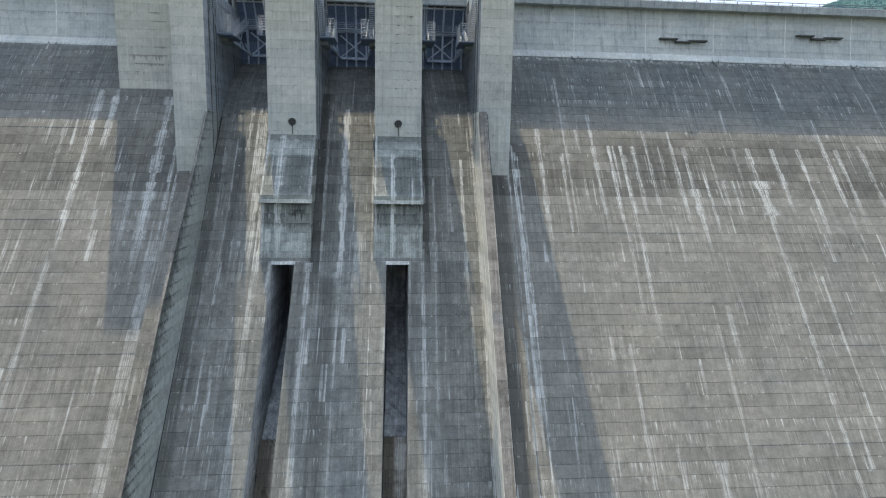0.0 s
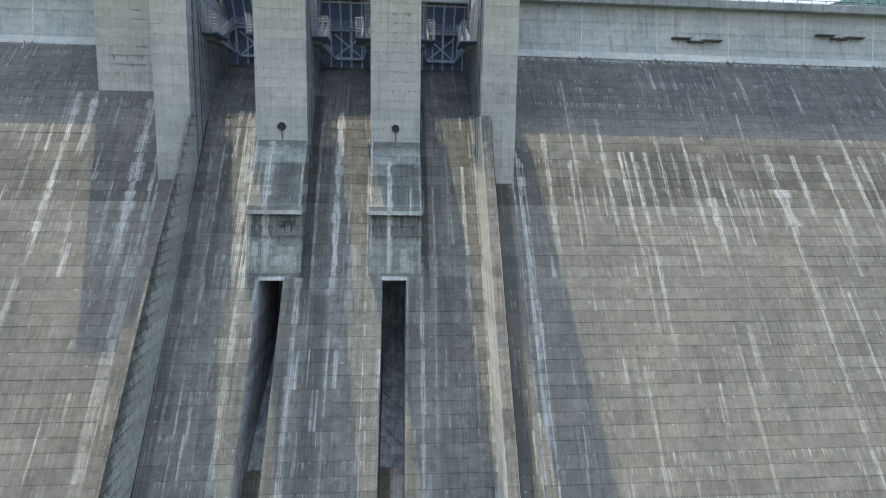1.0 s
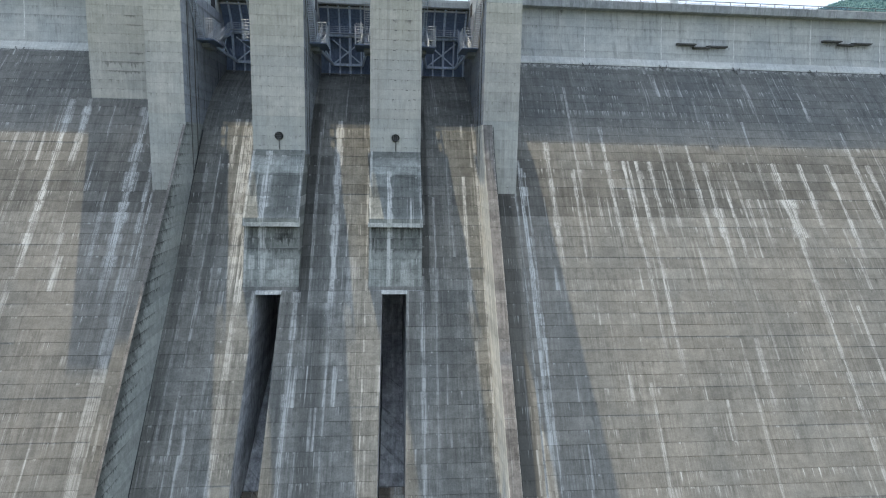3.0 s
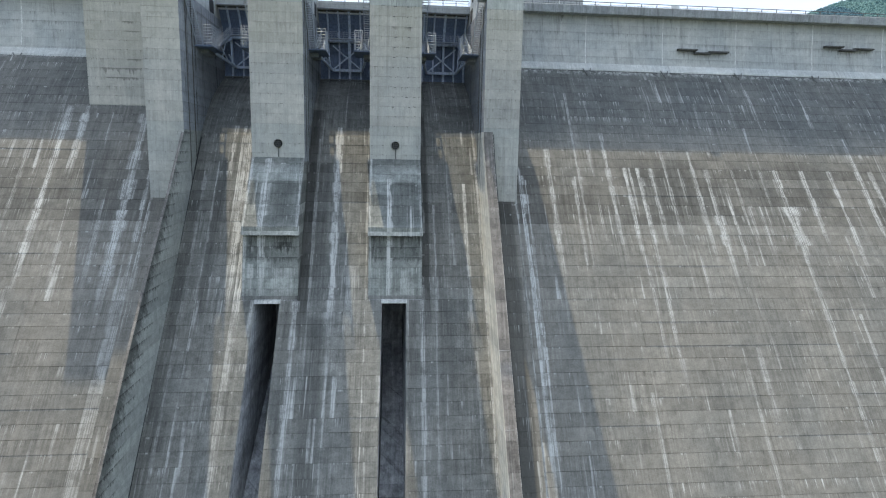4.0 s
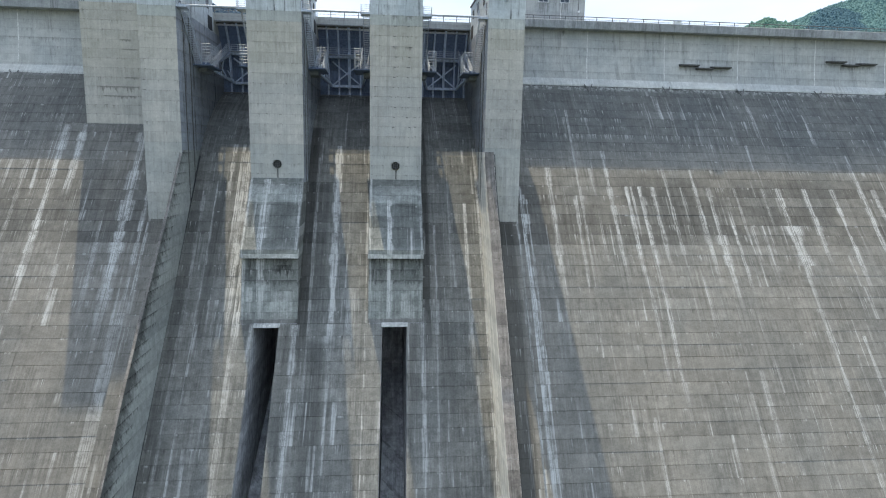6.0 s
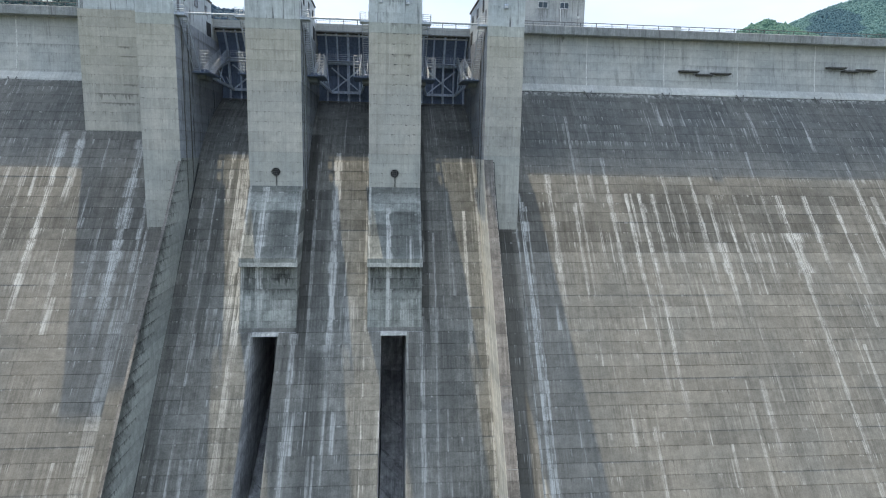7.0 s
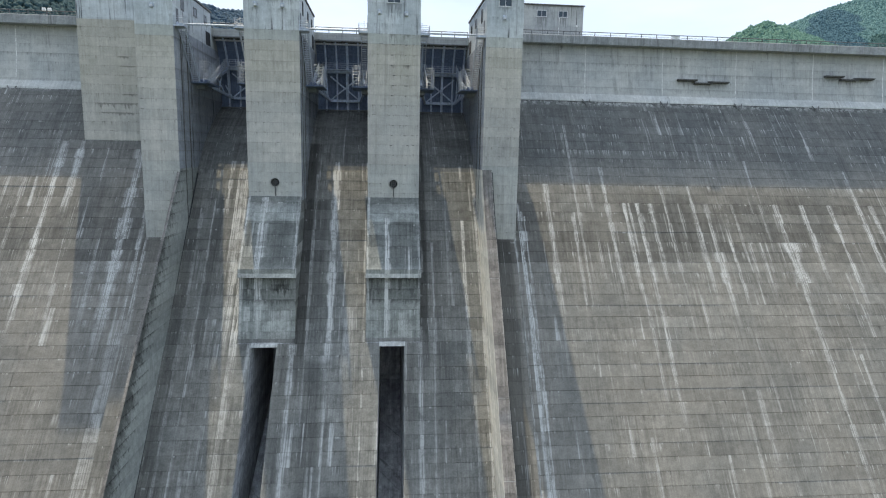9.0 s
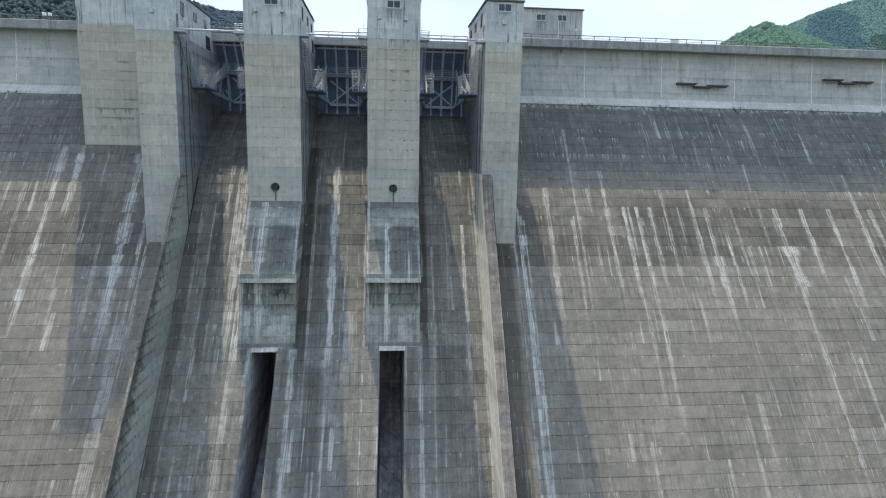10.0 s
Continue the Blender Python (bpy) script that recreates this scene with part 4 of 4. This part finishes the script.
# ---- outlet housings below the middle piers ----
def housing(i):
    x0, x1, _ = PIERS[i]
    s0, s1 = SLOTS[i - 1]
    h = thing("outlet_housing", ((x0 + x1) / 2, -9, SOF), "stained concrete outlet gate housing below the pier", "outlet housing", "outlet housings", "structure")
    o = [(0.0, 0.0), (-7.6, -9.35), (-7.6, -11.0), (face_y(SOF, .45), SOF + .03), (face_y(SOF, 1.0), SOF + .03), (face_y(-.3, .3), -.3), (2.0, 0.0)]
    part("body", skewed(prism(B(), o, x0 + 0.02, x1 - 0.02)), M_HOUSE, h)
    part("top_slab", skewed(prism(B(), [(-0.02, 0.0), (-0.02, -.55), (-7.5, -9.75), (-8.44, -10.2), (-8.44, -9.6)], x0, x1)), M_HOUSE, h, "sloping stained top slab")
    part("ledge", skewed(prism(B(), [(-7.8, -9.5), (-8.45, -10.25), (-8.5, -10.8), (-7.7, -10.85)], x0 - 0.06, x1 + 0.06)), M_LEDGE, h, "pale projecting ledge")
    # lintel over the slot
    part("lintel", skewed(prism(B(), [(face_y(SOF, .5), SOF + .12), (face_y(SOF, -.3), SOF - .04), (face_y(SOF - .38, -.3), SOF - .38), (face_y(SOF - .38, 1.0), SOF - .38)], s0 - .1, s1 + .1)), M_LEDGE, h, "pale lintel over the outlet slot")
    # inner gate leaf, deep in the slot's head
    part("gate_leaf", skewed(prism(B(), [(-6.0, SOF), (-6.1, SOF - .75), (-5.6, SOF - .75), (-5.5, SOF)], s0 + .02, s1 - .02)), M_SIDE, h, "grey gate edge under the slot's head")
    cx = (x0 + x1) / 2 - 0.0
    z = 2.1
    bm = B()
    m = Matrix.Translation((cx, -0.10, z)) @ Matrix.Rotation(radians(90), 4, "X")
    bmesh.ops.create_cone(bm, cap_ends=False, segments=24, radius1=0.62, radius2=0.62, depth=0.24, matrix=m)
    bmesh.ops.create_cone(bm, cap_ends=False, segments=24, radius1=0.52, radius2=0.52, depth=0.24, matrix=m)
    pipe = thing("vent_pipe", (cx, 0, z - .6), "dark round vent opening with a grating", "vent", "vent openings")
    part("rim", bm, M_HOOD, pipe)
    bm = B()
    bmesh.ops.create_cone(bm, cap_ends=True, segments=24, radius1=0.56, radius2=0.56, depth=0.04, matrix=Matrix.Translation((cx, -0.03, z)) @ Matrix.Rotation(radians(90), 4, "X"))
    part("grating", bm, M_DARK, pipe)
    bm = B()
    for d in (-.3, 0, .3):
        box(bm, cx - .5, cx + .5, -.12, -.06, z + d - .03, z + d + .03)
        box(bm, cx + d - .03, cx + d + .03, -.13, -.07, z - .5, z + .5)
    part("bars", bm, M_HOOD, pipe)
    part("drain", bar(B(), (cx + .05, -.1, 0.05), (cx + .05, -.1, z - .6), .08), M_HOOD, pipe, "thin drain pipe")


# under-ledge zone: the ledge's shade put into the colour along with algae
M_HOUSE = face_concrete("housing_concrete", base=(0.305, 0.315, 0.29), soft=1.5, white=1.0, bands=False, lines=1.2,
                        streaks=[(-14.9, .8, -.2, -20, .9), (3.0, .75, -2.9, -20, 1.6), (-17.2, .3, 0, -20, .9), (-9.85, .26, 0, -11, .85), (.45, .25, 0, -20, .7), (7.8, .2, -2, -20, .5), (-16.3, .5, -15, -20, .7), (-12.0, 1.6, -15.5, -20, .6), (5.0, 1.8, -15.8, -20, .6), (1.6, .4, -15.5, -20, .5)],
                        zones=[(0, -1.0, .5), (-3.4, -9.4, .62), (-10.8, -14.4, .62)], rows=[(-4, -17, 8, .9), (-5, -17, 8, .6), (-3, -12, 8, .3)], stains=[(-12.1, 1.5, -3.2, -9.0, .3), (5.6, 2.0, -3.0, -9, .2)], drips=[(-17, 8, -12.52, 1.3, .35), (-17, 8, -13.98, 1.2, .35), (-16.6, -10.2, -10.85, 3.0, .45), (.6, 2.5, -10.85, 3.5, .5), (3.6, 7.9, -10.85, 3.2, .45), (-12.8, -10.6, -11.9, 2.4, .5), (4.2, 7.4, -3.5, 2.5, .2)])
housing(1)
housing(2)

# ---- pours as pieces of the face ----
edges = [23.32] + JOINTS_R
for n, (a, b) in enumerate(zip(edges, edges[1:])):
    panels(right, M_RIGHT, a, b, K_LOW, K_TOP, 10 + n)
for n, (b, a) in enumerate(zip(JOINTS_L, JOINTS_L[1:])):
    panels(left, M_LEFT, a, b, K_LOW, 13 if n == 0 else K_TOP, 30 + n)
for n, (a, b) in enumerate(((-27.05, -22.2), (-22.2, -17.42), (-9.58, -4.75), (-4.75, .27), (8.05, 12.7), (12.7, 17.7))):
    panels(spill, M_CHUTE, a, b, -6, 10, 50 + n)
for n, (a, b) in enumerate(((-27.05, -22.2), (-22.2, -15.4), (-12.0, -4.75), (-4.75, 2.3), (5.8, 12.7), (12.7, 17.7))):
    panels(spill, M_CHUTE, a, b, K_LOW, -6, 70 + n)

# ---- gates, bridges and steelwork in the three bays ----
T_Y, T_Z, T_R = 12.4, 17.3, 12.5


def arc(r, z):
    return T_Y + math.sqrt(r * r - (z - T_Z) ** 2)


def radial_gate(x0, x1):
    c = (x0 + x1) / 2
    g = thing("radial_gate", (c, 20, 14.0), "blue-grey steel radial gate with ribs and braced arms, closed", "gate", "crest gates")
    zs = [14.25 + (26.0 - 14.25) * i / 14 for i in range(15)]
    part("skin_plate", prism(B(), [(arc(T_R, z), z) for z in zs] + [(arc(T_R - .1, z), z) for z in reversed(zs)], x0 + .04, x1 - .04), M_GATE, g)
    for d in (-3.3, -1.35, 0.6, 2.6, 4.5):
        w = 0.2 if d == 0.6 else 0.14
        part("rib", prism(B(), [(arc(T_R - .1, z), z) for z in zs] + [(arc(T_R - .55, z), z) for z in reversed(zs)], c + d - w, c + d + w), M_RIB, g)
    y = arc(T_R - .3, 14.4)
    part("sill_seal", box(B(), x0 + .06, x1 - .06, y - .45, y - .1, 14.3, 14.5, .02), M_SEAL, g, "grey rubber sill seal")
    for z in (15.2, 17.2, 19.2, 20.4, 22.6, 24.3):
        y = arc(T_R - .1, z)
        part("stiffener", box(B(), x0 + .1, x1 - .1, y - .28, y - .02, z - .05, z + .05), M_GATE, g)
    y = arc(T_R - .3, 25.8)
    part("top_beam", box(B(), x0 + .06, x1 - .06, y - .35, y + .1, 25.60, 25.92, .02), M_FRAME, g, "pale top beam")
    for z, a, b in ((16.1, c - 2.7, c + 3.0), (21.2, x0 + 1.0, x1 - 0.9)):
        y = arc(T_R - .9, z)
        part("girder", box(B(), a, b, y - .4, y + .4, z - .22, z + .22, .02), M_RIB, g)
    ya, yb = arc(T_R - 1.2, 16.1), arc(T_R - 1.2, 20.6)
    for a, b in ((-2.5, 2.8), (2.8, -2.5)):
        part("brace", beam(B(), (c + a, ya, 16.2), (c + b, yb, 20.4), .22, .22), M_RIB, g)
    part("post", beam(B(), (c + .5, ya - .1, 15.6), (c + .5, yb - .1, 22.0), .34, .34), M_RIB, g)
    for s, xt in ((1, x0 + .75), (-1, x1 - .75)):
        ends = ((c - 2.6 if s > 0 else c + 2.9, 16.1), (x0 + 1.7 if s > 0 else x1 - 1.6, 21.0))
        for xe, z in ends:
            y = arc(T_R - 1.2, z)
            part("arm", beam(B(), (xt, T_Y, T_Z), (xe, y, z), .34, .40), M_RIB, g)
        p, q = Vector((xt, T_Y, T_Z)), Vector((ends[0][0], arc(T_R - 1.2, 16.1), 16.1))
        r = Vector((ends[1][0], arc(T_R - 1.2, 21.0), 21.0))
        for f, h in ((.45, .7), (.7, .45), (.85, .95)):
            part("arm_brace", beam(B(), p.lerp(q, f), p.lerp(r, h), .16, .16), M_RIB, g)
        part("side_brace", beam(B(), (ends[0][0], ya - .2, 16.2), (xt + s * .5, ya - 1.0, 18.2), .18, .18), M_RIB, g)
        part("trunnion", box(B(), min(xt - s * .75, xt + s * .3), max(xt - s * .75, xt + s * .3), T_Y - .9, T_Y + .9, T_Z - .8, T_Z + .7, .1), M_GATE, g)
    # inspection walkway on the gate
    yw = arc(T_R - 1.4, 21.6)
    part("walkway", box(B(), x0 + 1.2, x1 - 1.0, yw - .9, yw, 21.45, 21.55), M_STEEL, g, "steel grating walkway")
    bm = B()
    n = 7
    for i in range(n + 1):
        x = x0 + 1.2 + (x1 - x0 - 2.2) * i / n
        bar(bm, (x, yw - .85, 21.5), (x, yw - .85, 22.6), .035)
    for h in (.4, .75, 1.1):
        bar(bm, (x0 + 1.2, yw - .85, 21.5 + h), (x1 - 1.0, yw - .85, 21.5 + h), .035)
    part("walkway_railing", bm, M_STEEL, g, "thin steel railing")
    return g


def rails(bm, pts, z, heights=(.3, .6, .9, 1.15), step=.9):
    """A railing along a broken line of (x, y) at the height z."""
    for (ax, ay), (bx, by) in zip(pts, pts[1:]):
        n = max(1, round(math.hypot(bx - ax, by - ay) / step))
        for i in range(n + 1):
            f = i / n
            bar(bm, (ax + (bx - ax) * f, ay + (by - ay) * f, z), (ax + (bx - ax) * f, ay + (by - ay) * f, z + heights[-1]), .032)
        for h in heights:
            bar(bm, (ax, ay, z + h), (bx, by, z + h), .034)


def access_stair(x, s):
    """Stair and platforms on a pier's side; s: the way from the wall into the bay."""
    t = thing("access_stair", (x, 5, 17.7), "grey galvanised steel stair and platform on the pier side", "stair", "access stairs")

    def bx(a, b, *r):
        return box(B(), min(x + s * a, x + s * b), max(x + s * a, x + s * b), *r)
    part("head_platform", bx(0, 1.35, -.25, 1.6, 24.0, 24.22), M_STEEL, t)
    bm = B()
    rails(bm, [(x + s * 1.3, 1.6), (x + s * 1.3, -.2), (x + s * .05, -.2)], 24.2)
    part("head_railing", bm, M_STEEL, t)
    a, b = Vector((0, 1.5, 24.0)), Vector((0, 7.6, 17.1))
    for d in (.12, 1.02):
        part("stringer", beam(B(), a + Vector((x + s * d, 0, 0)), b + Vector((x + s * d, 0, 0)), .07, .26), M_STEEL, t)
    n = 24
    for i in range(n):
        p = a.lerp(b, (i + .5) / n)
        part("tread", bx(.12, 1.02, p.y - .13, p.y + .13, p.z + .05, p.z + .09), M_STEEL, t)
    bm = B()
    for h in (.55, 1.0):
        bar(bm, (x + s * 1.02, a.y, a.z + h), (x + s * 1.02, b.y, b.z + h), .04)
    for i in range(7):
        p = a.lerp(b, i / 6)
        bar(bm, (x + s * 1.02, p.y, p.z), (x + s * 1.02, p.y, p.z + 1.0), .035)
    part("stair_railing", bm, M_STEEL, t)
    part("landing", bx(0, 2.7, 6.6, 13.2, 16.9, 17.06), M_GATE, t, "dark steel landing")
    bm = B()
    rails(bm, [(x + s * 2.65, 11.1), (x + s * 2.65, 6.7), (x + s * 1.3, 6.7)], 17.06, (.45, .9, 1.35, 1.8, 2.25, 2.7, 3.1), .65)
    part("landing_railing", bm, M_STEEL, t)
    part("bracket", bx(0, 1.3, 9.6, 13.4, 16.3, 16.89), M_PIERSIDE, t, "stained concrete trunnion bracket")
    # flight from the landing up to the gate's walkway
    p, q = Vector((0, 11.1, 17.0)), Vector((0, 21.4, 21.45))
    for d in (.62, 1.88):
        part("flight_stringer", beam(B(), p + Vector((x + s * d, 0, 0)), q + Vector((x + s * d, 0, 0)), .06, .2), M_STEEL, t)
    for i in range(13):
        r = p.lerp(q, (i + .5) / 13)
        part("tread", bx(.62, 1.88, r.y - .1, r.y + .1, r.z, r.z + .06), M_STEEL, t)
    bm = B()
    for d in (.62, 1.88):
        for h in (.35, .7, 1.05, 1.35):
            bar(bm, p + Vector((x + s * d, 0, h)), q + Vector((x + s * d, 0, h)), .045)
        for i in range(8):
            r = p.lerp(q, i / 7) + Vector((x + s * d, 0, 0))
            bar(bm, r, r + Vector((0, 0, 1.35)), .03)
    part("flight_railing", bm, M_STEEL, t)


for x0, x1 in BAYS:
    radial_gate(x0, x1)
    access_stair(x0, 1)
    access_stair(x1, -1)
    c = (x0 + x1) / 2
    t = thing("cross_pipe", (c, 1.3, 24.4), "pale steel pipe spanning between two piers", "pipe", "cross pipes")
    part("pipe", bar(B(), (x0 + .02, 1.3, 24.55), (x1 - .02, 1.3, 24.55), .15, 12), M_STEEL, t)
    for xe in (x0 + .06, x1 - .06):
        part("flange", bar(B(), (xe - .05, 1.3, 24.55), (xe + .05, 1.3, 24.55), .34, 12), M_STEEL, t)
    t = thing("service_bridge", (c, 25, 26.0), "grey concrete service bridge over the gate bay", "bridge", "service bridges", "structure")
    part("deck", prism(B(), [(19.8, 26.05), (19.73, 26.12), (19.73, 27.45), (30.5, 27.45), (30.5, 26.2), (20.5, 26.2), (20.35, 26.05)], x0 - .15, x1 + .15), M_CREST, t)
    for y in (20.8, 24.5, 28.2):
        part("girder", box(B(), x0 + .03, x1 - .03, y, y + .5, 25.85, 26.19), M_HOOD, t)
    railing(x0 + .1, x1 - .1, 19.95, 27.45, 2.4, "bridge railings")
    part("duct", bar(B(), (x0 + .05, 19.6, 26.15), (x1 - .05, 19.6, 26.15), .16, 10), M_COPING, t, "steel cable duct along the bridge")

# guide strips and cable ladders on the pier sides
for x, s in ((-27.05, 1), (-9.58, 1), (8.05, 1), (17.75, -1)):
    t = thing("guide_rail", (x, 4, 6), "dark steel guide strip set on the pier side", "guide rail", "guide rails")
    for y, low in ((2.2, -3.9), (5.0, -.3)):
        a, b = min(x - s * .02, x + s * .1), max(x - s * .02, x + s * .1)
        part("strip", box(B(), a, b, y, y + .18, low, 23.6), M_HOOD, t)

# ---- crest house ----
h = thing("crest_house", (34, 28, 28.5), "plain grey concrete crest house with a flat roof", "house")
part("shell", box(B(), 27.0, 40.6, 25.6, 30.9, 28.5, 35.0, .03), M_CRESTHOUSE, h)
part("roof", box(B(), 26.8, 40.8, 25.4, 31.1, 35.0, 35.22, .02), M_HOOD, h, "flat roof with a dark edge")
window(h, 31.6, 33.3, 25.6, 33.0, 34.0)
window(h, 35.8, 37.4, 25.6, 33.0, 34.0)
part("pipe", bar(B(), (35.9, 25.52, 28.5), (35.9, 25.52, 33.0), .07), M_WHITE, h, "pale down pipe")
part("lamp", box(B(), 39.2, 39.6, 25.35, 25.6, 31.2, 31.6, .05), M_WHITE, h, "small white lamp")

# ---- drain hoods on the crest wall ----
def drain_hood(x, z, y=20.75):
    t = thing("drain_hood", (x, y, z), "dark weathered concrete hood in three stepped slabs on the crest wall", "hood", "drain hoods")
    for a, b, d in ((0, 3.7, .55), (3.3, 6.6, 0), (6.2, 10.0, .3)):
        part("slab", prism(B(), [(y - .95, z + d + .1), (y - 1.0, z + d + .32), (y + .25, z + d + .42), (y + .25, z + d - .05)], x + a, x + b), M_HOOD, t)


drain_hood(57.9, 20.65)
drain_hood(87.6, 22.2, 20.9)

# floodlights on the far crest and a thin post on the bridge
t = thing("floodlight", (-54.2, 20.2, 28.55), "pair of white floodlights on a short post", "floodlight")
part("post", bar(B(), (-54.2, 20.4, 28.55), (-54.2, 20.4, 29.6), .05), M_RAIL, t)
for d in (-.75, 0.15):
    part("lamp_head", box(B(), -54.2 + d, -54.2 + d + .6, 20.1, 20.4, 29.35, 29.85, .06), M_WHITE, t)
    part("bracket", box(B(), -54.2 + d, -54.2 + d + .6, 20.3, 20.45, 29.25, 29.35), M_HOOD, t)
for x, y, z in ((-.9, 20.2, 27.45), (9.4, 20.2, 27.45)):
    t = thing("marker_post", (x, y, z), "thin pale steel post on the bridge", "post", "marker posts")
    part("shaft", bar(B(), (x, y, z), (x, y, z + 2.2), .05), M_WHITE, t)
    part("cap", bar(B(), (x, y, z + 2.2), (x, y, z + 2.3), .09), M_STEEL, t)
# white block added where a notch in the coping shows bright
t = thing("notch_block", (56.5, 20.0, 28.55), "pale block added in place of a bright notch in the coping", "box")
part("case", box(B(), 55.7, 57.2, 19.45, 19.8, 28.55, 29.1, .04), M_WHITE, t)
part("lid", box(B(), 55.65, 57.25, 19.4, 19.85, 29.1, 29.17), M_STEEL, t)

# ---- wooded hills behind ----
hill("hill_near", [(245, 400, 50), (268, 400, 91), (282, 400, 100), (297, 400, 109), (312, 400, 114), (328, 400, 111), (345, 400, 106), (360, 400, 101), (385, 400, 90), (430, 400, 86)], 150, 20, M_WOOD_NEAR, 11000, 2.1, "rounded green wooded hill beyond the reservoir", 3)
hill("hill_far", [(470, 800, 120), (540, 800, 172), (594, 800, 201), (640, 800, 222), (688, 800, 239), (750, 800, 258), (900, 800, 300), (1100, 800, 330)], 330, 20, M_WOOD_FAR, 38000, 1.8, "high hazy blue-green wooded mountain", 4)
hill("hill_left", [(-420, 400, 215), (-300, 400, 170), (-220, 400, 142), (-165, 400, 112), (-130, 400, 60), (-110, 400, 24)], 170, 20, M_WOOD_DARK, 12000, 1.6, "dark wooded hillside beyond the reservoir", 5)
hill("hill_far_left", [(-430, 700, 255), (-320, 700, 222), (-228, 700, 180), (-195, 700, 171), (-169, 700, 169), (-130, 700, 150), (-85, 700, 105), (-50, 700, 60)], 200, 20, M_WOOD_HAZE, 14000, 2.0, "far haze-blue wooded ridge behind the dam", 6)
